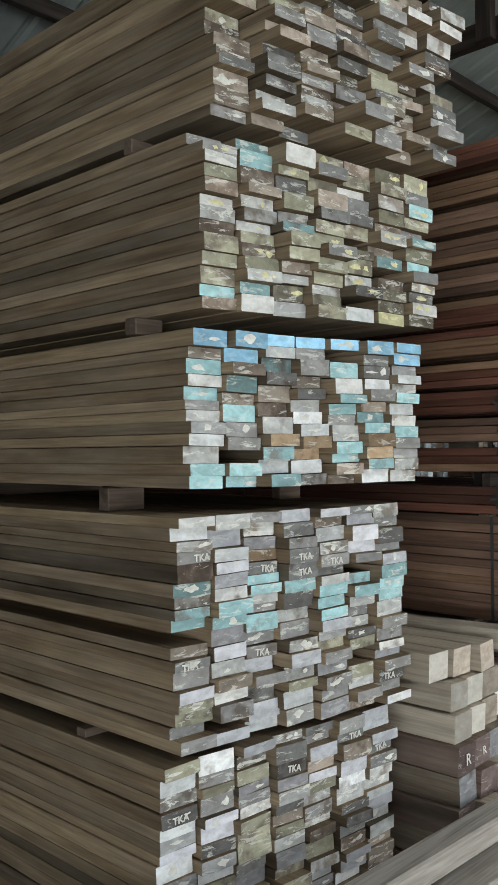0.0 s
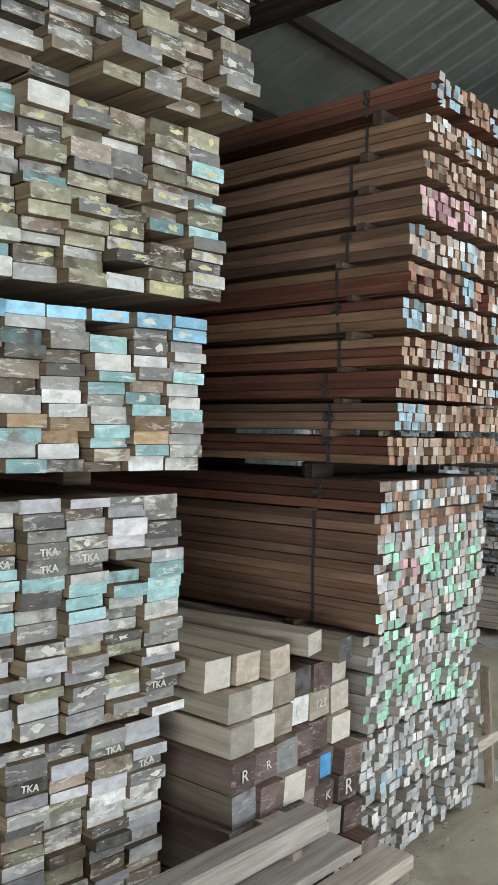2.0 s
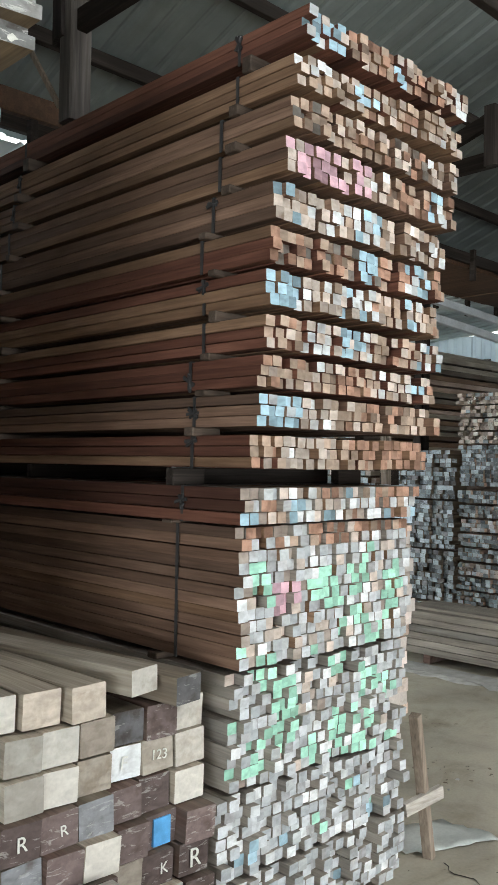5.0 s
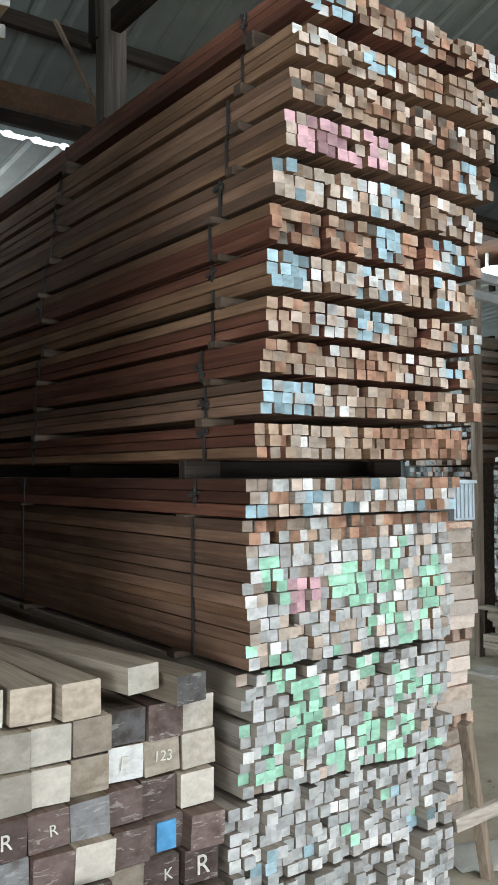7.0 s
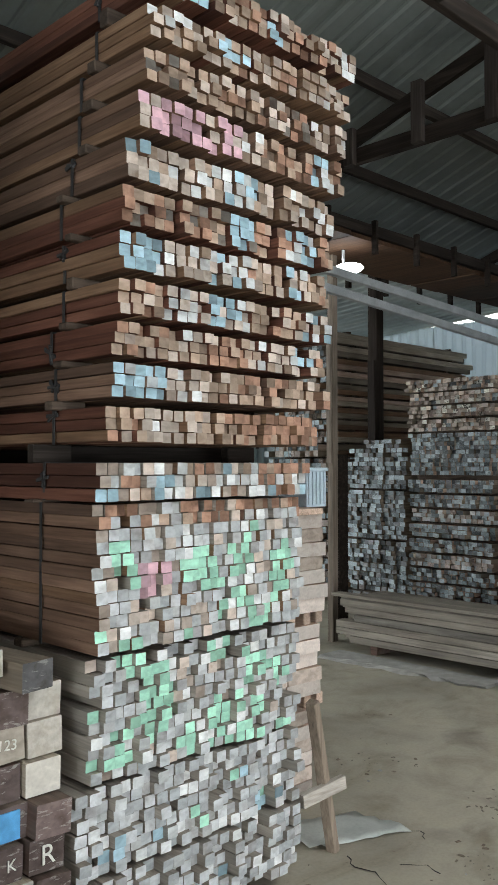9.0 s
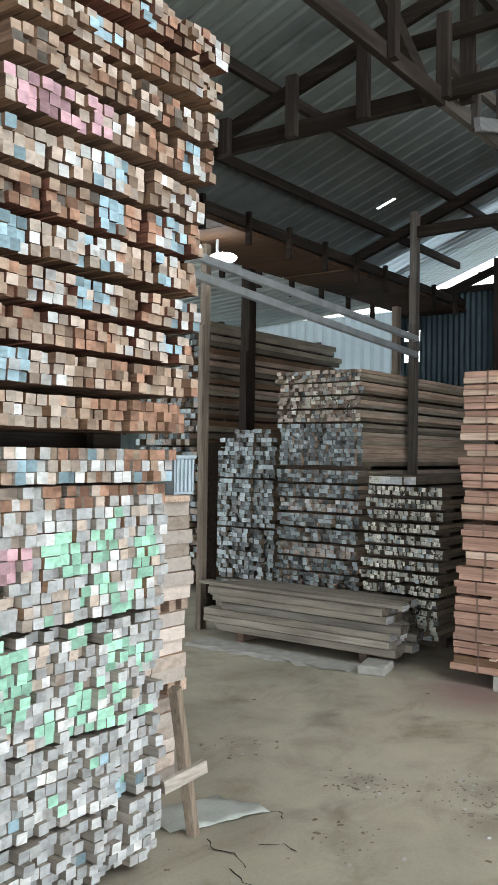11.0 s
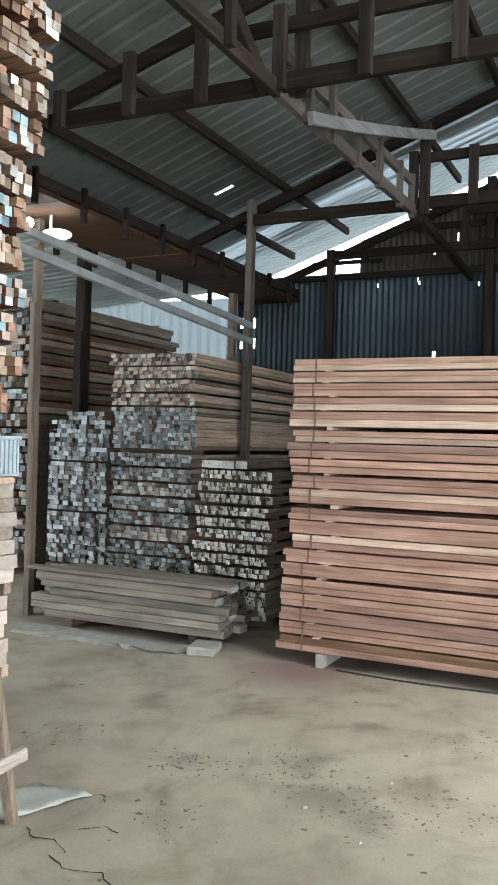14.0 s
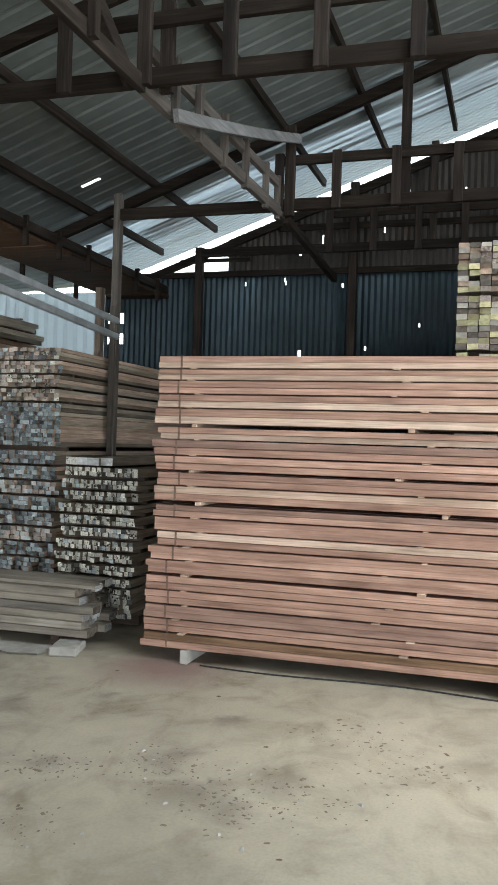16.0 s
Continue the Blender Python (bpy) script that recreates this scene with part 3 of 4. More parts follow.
hall_post(8.55, 4.56, 1.72, 0.15, W_BEAM, "blackened square timber post beside grey lumber packs")
hall_post(10.0, 5.18, 3.9, 0.14, W_POST, "thick dark timber post beside stacked boards")
hall_post(12.2, 4.4, 3.8, 0.10, W_POST_PALE, "grey timber post under the eave")
strut = thing("hanging_strut", "grey hanging strut with a thin pale brace under the roof", "strut", kind="structure")
beam("strut", (3.9, 3.03, 3.36), (3.9, 3.03, roof_z(3.03)), 0.12, 0.11, W_POST_GREY, strut)
beam("brace", (3.86, 3.1, 3.45), (3.86, 3.62, 4.12), 0.02, 0.025, W_POST_PALE, strut)

# rails between the posts
rails = thing("pipe_rails", "two pale galvanised rails fixed between the posts", "rail", kind="structure")
for z0, z1 in ((2.99, 2.80), (2.86, 2.64)):
    beam("rail", (6.3, 3.05, z0), (9.95, 3.03, z1), 0.045, 0.06, RAIL, rails)

# planks stored under the eave
shelf = thing("eave_shelf", "orange-brown planks stored on brackets under the eave", "shelf", kind="structure")
rnd = random.Random(8)
x = 5.3
while x < 12.9:
    w = rnd.uniform(0.5, 0.9)
    box("plank", (x, 3.78 + rnd.uniform(-0.03, 0.03), 3.56 + rnd.uniform(0, 0.02)), (x + w - 0.012, 4.62 + rnd.uniform(-0.04, 0.03), 3.6 + rnd.uniform(0.0, 0.02)), W_LEDGE, shelf)
    x += w
beam("edge_beam", (5.2, 3.76, 3.66), (12.9, 3.76, 3.66), 0.05, 0.1, W_BEAM_X, shelf)
for x in steps(5.5, 12.5, 11):
    beam("bracket", (x, 3.72, 3.45), (x, 3.72, 3.74), 0.04, 0.05, W_BEAM, shelf)
    beam("bracket", (x + 0.2, 4.68, 3.42), (x + 0.2, 4.68, 3.62), 0.05, 0.05, W_BEAM, shelf)
shelf2 = thing("eave_shelf", "orange-brown plank fixed under the eave", "shelf", kind="structure")
beam("plank", (-1.0, 3.95, 3.79), (5.15, 3.95, 3.79), 0.05, 0.14, W_LEDGE, shelf2)
beam("hanger", (4.2, 3.96, 3.55), (4.2, 3.96, 3.8), 0.05, 0.05, W_BEAM, shelf2)

# the lamp under the eave
lamp_unit = thing("eave_lamp", "lit white lamp hung under the eave shelf", "lamp")
LAMP = bpy.data.materials.new("lit_tube")
LAMP.use_nodes = True
LAMP.node_tree.nodes["Principled BSDF"].inputs["Emission Color"].default_value = (0.92, 0.97, 1.0, 1)
LAMP.node_tree.nodes["Principled BSDF"].inputs["Emission Strength"].default_value = 20.0
bm = bmesh.new()
bmesh.ops.create_uvsphere(bm, u_segments=20, v_segments=12, radius=1.0, matrix=pose(8.0, 3.97, 3.36, 0, 0, -60) @ Matrix.Diagonal((0.13, 0.06, 0.05, 1)))
for f in bm.faces:
    f.smooth = True
part("bulb", bm, LAMP, lamp_unit)
bm = bmesh.new()
bmesh.ops.create_uvsphere(bm, u_segments=14, v_segments=8, radius=0.045, matrix=pose(7.93, 4.22, 3.47))
part("bulb", bm, LAMP, lamp_unit)
bm = bmesh.new()
bmesh.ops.create_cone(bm, cap_ends=True, segments=14, radius1=0.035, radius2=0.05, depth=0.08, matrix=pose(8.075, 4.10, 3.36, 90, 0, 30))
add_box(bm, (8.07, 4.09, 3.36), (8.09, 4.11, 3.56))
part("socket", bm, RAIL, lamp_unit)


# ---- packs of sawn timber ----
CACHE = {}


def timber_mesh(w, h, length, side, end, dabs=0, seed=0, slant=0.0, paint=None):
    """One timber lying along +y from its sawn end at y = 0: eased edges, a slightly skew end, perhaps paint dabs on it."""
    key = (round(w, 4), round(h, 4), round(length, 3), side.name, end, dabs, seed, slant, bool(paint))
    if key in CACHE:
        return CACHE[key]
    r = random.Random(hash((round(w * 1e4), round(h * 1e4), dabs, seed)))
    c = min(w, h, 0.055) * r.uniform(0.025, 0.08)
    ring = [(-w / 2 + c, -h / 2), (w / 2 - c, -h / 2), (w / 2, -h / 2 + c), (w / 2, h / 2 - c), (w / 2 - c, h / 2), (-w / 2 + c, h / 2), (-w / 2, h / 2 - c), (-w / 2, -h / 2 + c)]
    skew, tip = slant + r.uniform(-0.05, 0.05), r.uniform(-0.06, 0.06)
    bm = bmesh.new()
    a = [bm.verts.new((x, skew * x + tip * z, z)) for x, z in ring]
    b = [bm.verts.new((x, length, z)) for x, z in ring]
    for i in range(8):
        bm.faces.new((a[i], a[(i + 1) % 8], b[(i + 1) % 8], b[i]))
    bm.faces.new(a[::-1]).material_index = 1
    bm.faces.new(b).material_index = 1
    for d in range(dabs):
        cx, cz = r.uniform(-0.25, 0.3) * w, r.uniform(-0.12, 0.12) * h
        rw, rh = r.uniform(0.08, 0.24) * w, r.uniform(0.12, 0.36) * h
        pts = []
        for k in range(9):
            q = k / 9 * math.tau
            x, z = cx + rw * math.cos(q) * r.uniform(0.45, 1.3), cz + rh * math.sin(q) * r.uniform(0.45, 1.3)
            pts.append(bm.verts.new((x, skew * x + tip * z - 0.0015, z)))
        bm.faces.new(pts).material_index = 2
    bmesh.ops.recalc_face_normals(bm, faces=[f for f in bm.faces if f.material_index < 2])
    for f in bm.faces:
        f.normal_update()
        if f.material_index == 2 and f.normal.y > 0:
            f.normal_flip()
    me = bpy.data.meshes.new("timber")
    bm.to_mesh(me)
    bm.free()
    for m in (side, ENDS[end], paint or CHALK):
        me.materials.append(m)
    CACHE[key] = me
    return me


def strap(parent, width, height, y, r, knot=0.6, material=None):
    """A black strap round a pack at y along it, with a knot on one side."""
    bm = bmesh.new()
    e, s = 0.004, 0.007
    x0, x1 = -e, width + e
    for lo, hi in (((x0 - 0.003, y - s, -0.003), (x0, y + s, height + 0.003)), ((x1, y - s, -0.003), (x1 + 0.003, y + s, height + 0.003)), ((x0, y - s, height), (x1, y + s, height + 0.003))):
        add_box(bm, lo, hi)
    if r.random() < knot:
        z = r.uniform(0.3, 0.9) * height
        for k in range(4):
            q = pose(x0 - 0.006, y, z, r.uniform(0, 180), r.uniform(-20, 20), r.uniform(-15, 15))
            add_box(bm, (-0.003, -0.005, -0.03), (0.003, 0.005, 0.025), q)
    return part("strap", bm, material or STRAP, parent)


def pack(at, nx, nz, w, h, length, side, pick, label, turn=0.0, jut=0.012, miss=0.0, straps=(), seed=1, dabs=0.0, group="lumber packs", category="lumber pack", loose=0.0015, tilt=0.7, name="lumber_pack", skew=0.0, sway=0.0, knot=0.6, bundle=0, paint=None, marks=(), ragged=False, setback=0.0):
    """A pack of sawn timber: nx across, nz high, ends facing -y before the turn; at is its lower near corner. ragged: columns of uneven thickness; setback: how far each row lies behind the one below."""
    r = random.Random(seed)
    p = thing(name, label, category, group)
    p.matrix_world = pose(*at, 0, 0, turn)
    col = [r.gauss(0, jut * 0.6) + skew * (nx - 1 - i) for i in range(nx)]
    groups = [(r.uniform(-1, 1) * 0.003, r.gauss(0, jut * 0.6), r.uniform(0, 0.005), r.uniform(-1.0, 1.0)) for _ in range(nx)]
    layers = []
    if ragged:
        for i in range(nx):
            z, full = 0.0, nz * h
            while full - z > 0.3 * h:
                hh = h * r.choice((0.75, 0.9, 0.9, 1.0, 1.0, 1.15, 1.35))
                if full - z - hh < 0.7 * h:
                    hh = full - z if full - z < 1.7 * h else (full - z) / 2
                layers.append((i, min(nz - 1, int((z + hh / 2) / h)), z + hh / 2, hh))
                z += hh
    else:
        layers = [(i, k, (k + 0.5) * h, h) for k in range(nz) for i in range(nx)]
    rows = [(r.uniform(-1, 1) * sway, r.gauss(0, jut * 0.4)) for _ in range(nz)]
    lean_of = [r.uniform(-1, 1) * tilt for _ in range(nx)]
    written = set()
    for i, k, zc, hh in layers:
        shift, row = rows[k]
        if r.random() < miss and k > 0:
            continue
        marked = (i, k) in marks and (i, k) not in written
        end = "board_dark" if marked else pick(i, k, r)
        sd = side(i, k, r) if callable(side) else side
        nd = (1 + (r.random() < 0.35)) if r.random() < dabs else 0
        v = r.randrange(4)
        ob = new("timber", timber_mesh(w * (0.955, 0.975, 0.93, 0.985)[v], hh * (0.955, 0.985, 0.93, 0.97)[v], length, sd, end, nd, v, round(-0.55 * skew / w, 3), paint))
        ob.parent = p
        push = col[i] + row + setback * k + r.gauss(0, jut)
        bx, by, bz, turned = groups[i // bundle] if bundle else (0, 0, 0, 0)
        if bundle:
            bx += (i // bundle) * 0.012
        roll = lean_of[i] * 0.7 + r.uniform(-0.4, 0.4) * tilt if ragged else turned + r.uniform(-1, 1) * tilt
        ob.matrix_basis = pose((i + 0.5) * w + bx + shift + r.uniform(-1, 1) * loose, push + by, zc + bz + r.uniform(-0.5, 0.5) * (0.0015 if ragged else loose), 0, roll, r.uniform(-0.12, 0.12))
        if marked:
            written.add((i, k))
            cu = bpy.data.curves.new("chalk_mark", "FONT")
            cu.body, cu.size, cu.extrude, cu.align_x, cu.offset = "TKA", 0.031, 0.0004, "CENTER", 0.0008
            cu.materials.append(CHALK)
            word = new("chalk_mark", cu)
            word.parent = ob
            word.matrix_basis = pose(r.uniform(-0.02, 0.03), -0.005, -0.013, 90, r.uniform(-6, 6), math.degrees(math.atan(-0.55 * skew / w)))
    for y in straps:
        strap(p, nx * w, nz * h, y, r, knot, None if knot else TIE)
    return p


def bearers(at, width, gap, ys, turn, stick=0.05, label="timber bearer or dark gap filler between lumber packs", seed=2, material=None, whole=False):
    """Bearers across a pack at each of ys: whole, or as a short block under either edge."""
    r = random.Random(seed)
    for y in ys:
        for a, b in (((-stick, width + stick * 0.4),) if whole or turn or y > 1.0 else ((-stick * r.uniform(0.3, 1.0), r.uniform(0.10, 0.16)), (width - r.uniform(0.10, 0.16), width + stick * 0.3))):
            bm = bmesh.new()
            yy, hw = y + r.uniform(-0.05, 0.05), r.uniform(0.018, 0.03)
            add_box(bm, (a, yy - hw, 0.0), (b, yy + hw, gap))
            bmesh.ops.bevel(bm, geom=bm.edges[:], offset=min(0.004, gap * 0.2), segments=1, affect="EDGES")
            me = bpy.data.meshes.new("bearer")
            bm.to_mesh(me)
            bm.free()
            me.materials.append(material or W_STICK)
            ob = tagged(new("bearer", me), label, "bearer", "bearers between packs")
            ob.matrix_world = pose(*at, 0, 0, turn)


def zones(*zs):
    """Picks an end by where it lies across the pack: (share of the width, kinds with weights)."""
    def pick(i, k, r, n=22):
        for to, kinds in zs:
            if (i + 0.5) / n < to + r.uniform(-0.02, 0.02):
                break
        return r.choice(kinds)
    return pick


# the tall stack of thin square timbers
T, P_, B_, R_, G_, K_ = ["tan", "tan", "tan", "red", "pale"], ["pale", "pale", "tan", "white"], ["blue", "blue", "blue", "pale", "white"], ["red", "red", "red", "tan"], ["grey", "grey", "white", "pale"], ["pink", "pink", "pink", "pale"]
BP = ["blue", "pale", "white", "white", "grey", "pale"]
TALL = [
    # x, z of the lower near corner, rows, row height, zones, gap below, tone of the sides
    (3.626, 1.692, 3, 0.0375, zones((0.2, T), (0.36, P_), (0.6, T), (1.0, R_)), W_TAN),
    (3.632, 1.836, 3, 0.036, zones((0.24, ["blue", "blue", "blue", "grey"]), (0.4, P_), (1.0, T)), W_BROWN),
    (3.630, 1.965, 3, 0.0355, zones((0.26, T), (0.42, P_), (0.58, R_), (0.84, P_), (0.96, B_), (1.0, T)), W_RED),
    (3.638, 2.096, 3, 0.036, zones((0.2, T), (0.36, BP), (0.56, B_), (0.86, T), (1.0, BP)), W_RED),
    (3.656, 2.243, 3, 0.040, zones((0.2, ["blue", "blue", "blue", "blue", "white"]), (0.36, P_), (0.58, BP), (0.72, T), (0.84, ["blue", "pale", "white"]), (1.0, T)), W_TAN),
    (3.640, 2.386, 3, 0.039, zones((0.14, ["dark", "red", "tan"]), (0.46, ["tan", "red", "dark", "tan"]), (0.58, ["blue", "blue", "dark"]), (0.74, R_), (0.9, ["blue", "blue", "blue", "white"]), (1.0, R_)), W_RED),
    (3.658, 2.527, 3, 0.043, zones((0.1, ["pale", "blue"]), (0.42, P_), (0.56, ["blue", "blue", "white"]), (0.75, T), (1.0, P_)), W_BROWN),
    (3.684, 2.688, 3, 0.040, zones((0.42, ["pink", "pink", "pink", "pink", "pale"]), (0.56, P_), (0.84, R_), (0.94, ["blue", "blue", "white"]), (1.0, R_)), W_BROWN),
    (3.706, 2.842, 3, 0.0375, zones((0.15, ["tan", "dark", "red"]), (0.5, T), (0.8, ["tan", "red", "dark", "pale"]), (1.0, P_)), W_BROWN),
    (3.726, 2.994, 3, 0.0355, zones((0.28, P_), (0.42, ["pale", "blue", "tan"]), (0.8, T), (1.0, P_)), W_TAN),
    (3.752, 3.160, 3, 0.036, zones((0.24, ["blue", "blue", "white", "pale"]), (0.5, T), (0.6, ["pale", "blue"]), (0.88, T), (1.0, P_)), W_RED),
]
TALL_LENGTH = 4.6


def lean(z):
    return 1.515 - 0.068 * (z - 1.0)


def side_tone(base):
    def tone(i, k, r):
        return r.choice([base, base, base, W_RED, W_TAN]) if base is W_TAN else r.choice([base] * 6 + [W_TAN])
    return tone


strap_y = 0.34
for n, (x, z, rows, h, pick, tone) in enumerate(TALL):
    y = lean(z) - 0.012 * (n % 2)
    kinds = "strapped pack of thin square timbers with {} painted ends"
    tints = ["tan and red", "blue and tan", "tan and pale", "blue and white", "blue and pale", "dark and blue", "pale and blue", "pink and red", "raw tan", "pale tan", "blue and tan"][n]
    pack((x, y, z), 22, rows, 0.0442, h, TALL_LENGTH, side_tone(tone), pick, kinds.format(tints), bundle=5, jut=0.010, sway=0.006, miss=0.025, straps=(0.30 + 0.02 * (n % 3), 1.85), seed=20 + n, tilt=2.2, loose=0.003, name="timber_pack")
    if n:
        below = TALL[n - 1]
        top = below[1] + below[2] * below[3]
        bearers((x - 0.02, y, top), 22 * 0.0465, z - top, (0.27, 1.78), 0, 0.035, seed=40 + n)


def cluster(colors, rest, scale, cut, seed):
    def pick(i, k, r):
        v = noise.noise(Vector((i * scale + seed * 7.1, k * scale * 1.2, seed * 3.3)))
        return r.choice(colors) if v + r.uniform(-0.08, 0.08) > cut else r.choice(rest)
    return pick


def upper_mid(i, k, r):
    if k > 9:
        return r.choice(["tan", "red", "pale", "white", "red", "grey"])
    if 3 < i < 7 and 4 <= k <= 6:
        return r.choice(["pink", "pale", "pink"])
    return cluster(["mint", "mint", "mint", "mint", "white"], ["grey", "grey", "pale", "grey", "white", "grey", "pale", "grey"], 0.33, 0.2, 1)(i, k, r)


LOW = [
    (3.604, 1.505, 3, 0.041, cluster(["blue", "white", "pale"], ["pale", "grey", "red", "white", "tan", "red"], 0.3, 0.25, 5), "dark red strapped pack of thin timbers with chalky ends", W_RED, 0.010),
    (3.612, 1.018, 12, 0.0397, upper_mid, "tall strapped pack of thin timbers with mint green ends", W_BROWN, 0.012),
    (3.615, 0.600, 10, 0.0393, cluster(["mint", "mint", "mint", "white"], ["grey", "grey", "pale", "grey", "grey", "white", "grey"], 0.3, 0.1, 2), "pack of thin timbers with mint and grey ends", W_DUST, 0.016),
    (3.560, 0.305, 7, 0.0398, cluster(["blue", "white", "mint"], ["grey", "grey", "grey", "white", "grey", "grey", "grey"], 0.3, 0.4, 3), "pack of thin timbers with dusty grey ends", W_DUST, 0.018),
    (3.565, 0.045, 6, 0.0405, cluster(["blue", "blue", "white"], ["grey", "grey", "white", "grey", "grey", "grey"], 0.28, 0.34, 4), "pack of thin timbers with dusty grey ends near the floor", W_DUST, 0.022),
]
def low_side(tone):
    """Brown along the outer face, dusty grey within."""
    plain_tone = side_tone(tone)
    return lambda i, k, r: plain_tone(i, k, r) if i == 0 else r.choice([W_DUST, W_DUST, W_TAN])


for n, (x, z, rows, h, pick, label, tone, jut) in enumerate(LOW):
    y = lean(z) + (-0.05 if n == 4 else 0.0) + (-0.02 if n == 3 else 0)
    w = 0.0448 if n < 3 else 0.047
    pack((x, y, z), 22, rows, w, h, TALL_LENGTH, tone if n > 1 else low_side(tone), pick, label, jut=jut * 0.8, sway=0.008, miss=0.012, straps=(0.31, 1.9) if n < 2 else (), seed=60 + n, tilt=2.5, loose=0.003, name="timber_pack")
    top = z + rows * h
    above = LOW[n - 1][1] if n else TALL[0][1]
    if above - top > 0.004:
        # near-black wood in the topmost gap puts its shade into the colour
        bearers((x - 0.02, y, top), 22 * w, above - top, (0.3,) if n == 0 else (0.34, 1.8), 0, 0.035, seed=80 + n, material=W_BEAM_X if n == 0 else None)
        if n == 0:
            # added whole bearers that close the gap to view and keep it dark
            bearers((x, y, top), 22 * w, above - top, (0.5, 1.6, 2.6, 3.4, 4.2), 0, -0.10, seed=79, whole=True, material=W_BEAM_X)
bearers((3.565, 1.5, 0.0), 1.0, 0.045, (0.25, 1.6, 3.2), 0, 0.02, "timber bearer on the floor under a lumber stack", seed=90)

# the stack of wide boards, nearest at the start
def boards(colors):
    return lambda i, k, r: r.choice(colors)


MARKS = {0: {(3, 17), (5, 18), (6, 16), (0, 16)}, 1: {(0, 14), (0, 6), (2, 12), (2, 6), (3, 13), (3, 12), (4, 12), (6, 2)}}
OLIVE = ["board_olive"] * 4 + ["board_grey", "board_grey", "board_brown", "board_brown", "board_dark", "board_dark", "board_teal"]
BLUES = ["board_teal", "board_grey", "board_white", "board_teal", "board_brown", "board_grey", "board_dark", "board_white"]
GREYS = ["board_grey", "board_grey", "board_dark", "board_lilac", "board_lilac", "board_white", "board_brown", "board_dark", "board_olive"]
WIDE = [
    # x, y, z, rows, thickness, width, stagger of the ends
    (1.68, 1.735, 0.02, 20, 0.0425, 0.139, 0.025, GREYS, "pack of wide weathered boards with grey chalked ends"),
    (1.715, 1.706, 0.900, 17, 0.0418, 0.140, 0.025, GREYS, "pack of wide weathered boards with grey and teal ends"),
    (1.80, 1.668, 1.690, 12, 0.0417, 0.135, 0.034, BLUES, "pack of wide weathered boards with blue-topped teal ends"),
    (1.80, 1.610, 2.245, 13, 0.0420, 0.137, 0.032, OLIVE, "pack of wide weathered boards with olive chalked ends"),
    (1.84, 1.555, 2.840, 14, 0.0409, 0.142, 0.032, ["board_brown", "board_grey", "board_dark", "board_brown", "board_olive", "board_dark", "board_dark", "board_brown"], "jutting pack of wide weathered boards with brown ends"),
]
for n, (x, y, z, rows, h, w, skew, cols, label) in enumerate(WIDE):
    def pick(i, k, r, n=n, rows=rows, cols=cols):
        if n == 2 and k >= rows - 1 or (n == 2 and k == rows - 2 and r.random() < 0.5):
            return "board_blue"
        if n == 3 and k == 0:
            return r.choice(["yellow", "board_white", "board_olive", "board_brown", "board_grey"])
        if n == 1 and 8 <= k <= 11:
            return r.choice(["board_teal", "board_teal", "board_teal", "board_dark", "board_grey"])
        if n == 2 and k in (2, 3) and 1 < i < 6 or n == 1 and k == 13 and i == 2:
            return r.choice(["board_rust", "board_rust", "board_brown", "board_teal"])
        return r.choice(cols)
    pack((x, y, z), 7, rows, w, h, 3.8, W_WEATHERED, pick, label, jut=0.014 if n < 3 else (0.02, 0.032)[n - 3], miss=0.035 if n else 0, seed=100 + n, dabs=0.3, tilt=1.8, loose=0.007, name="board_pack", skew=skew, paint=CHALK_YELLOW if n == 3 else None, marks=MARKS.get(n, ()), ragged=True)
    if n:
        b = WIDE[n - 1]
        top = b[2] + b[3] * b[4]
        bearers((x - 0.02, y, top), 7 * w, max(z - top, 0.012), (0.55, 1.9), 0, 0.03, seed=120 + n)
bearers((1.66, 1.73, 0.0), 1.0, 0.02, (0.5, 2.0), 0, 0.01, "timber bearer on the floor under a lumber stack", seed=130)

# heavy square timbers between the two stacks
HEAVY = ("purple cream purple slate purple cream", "purple cream purple purple cream purple", "slate cream purple cream cream purple", "purple cream purple beige purple purple",
         "slate purple cream purple purple purple", "purple purple slate purple purple cream", "cream cream beige white beige cream", "cream cream beige slate purple cream")
HX, HY, HZ, HW, HH = 2.78, 1.435, 0.065, 0.125, 0.11


def heavy_end(i, k, r):
    return HEAVY[k].split()[i]


def heavy_side(i, k, r):
    return {"purple": W_DARK, "slate": W_GREY, "grey": W_GREY, "tan": W_TAN}.get(heavy_end(i, k, r), W_CREAM)


bearers((HX, HY, 0.0), 0.75, HZ, (0.3, 2.6), 0, 0.0, "timber bearer on the floor under a timber pile", seed=139)
heavy = pack((HX, HY, HZ), 6, 8, HW, HH, 3.6, heavy_side, heavy_end, "pile of heavy square timbers with dark and cream ends", jut=0.02, setback=0.021, seed=140, tilt=2.4, loose=0.006, sway=0.02, category="timber pile", name="timber_pile")
for x, y, z, rz, ln, sd, e, w, h in (
    (2.80, 1.62, 1.0, -1.0, 3.5, W_CREAM, "cream", 0.12, 0.105), (2.935, 1.60, 1.0, 0.5, 3.4, W_CREAM, "beige", 0.12, 0.105), (3.075, 1.57, 1.0, 2.5, 3.3, W_CREAM, "beige", 0.125, 0.105),
    (3.27, 1.56, 1.035, 10.0, 3.0, W_CREAM, "cream", 0.12, 0.08), (3.415, 1.52, 0.992, 6.0, 3.0, W_GREY, "slate", 0.115, 0.088),
):
    ob = tagged(new("heavy_timber", timber_mesh(w, h, ln, sd, e, 0, 1)), "cream square timber lying loose on a timber pile" if sd is W_CREAM else "grey square timber lying loose on a timber pile", "timber", "loose heavy timbers")
    ob.matrix_world = pose(x, y, z, 0, 0, rz)


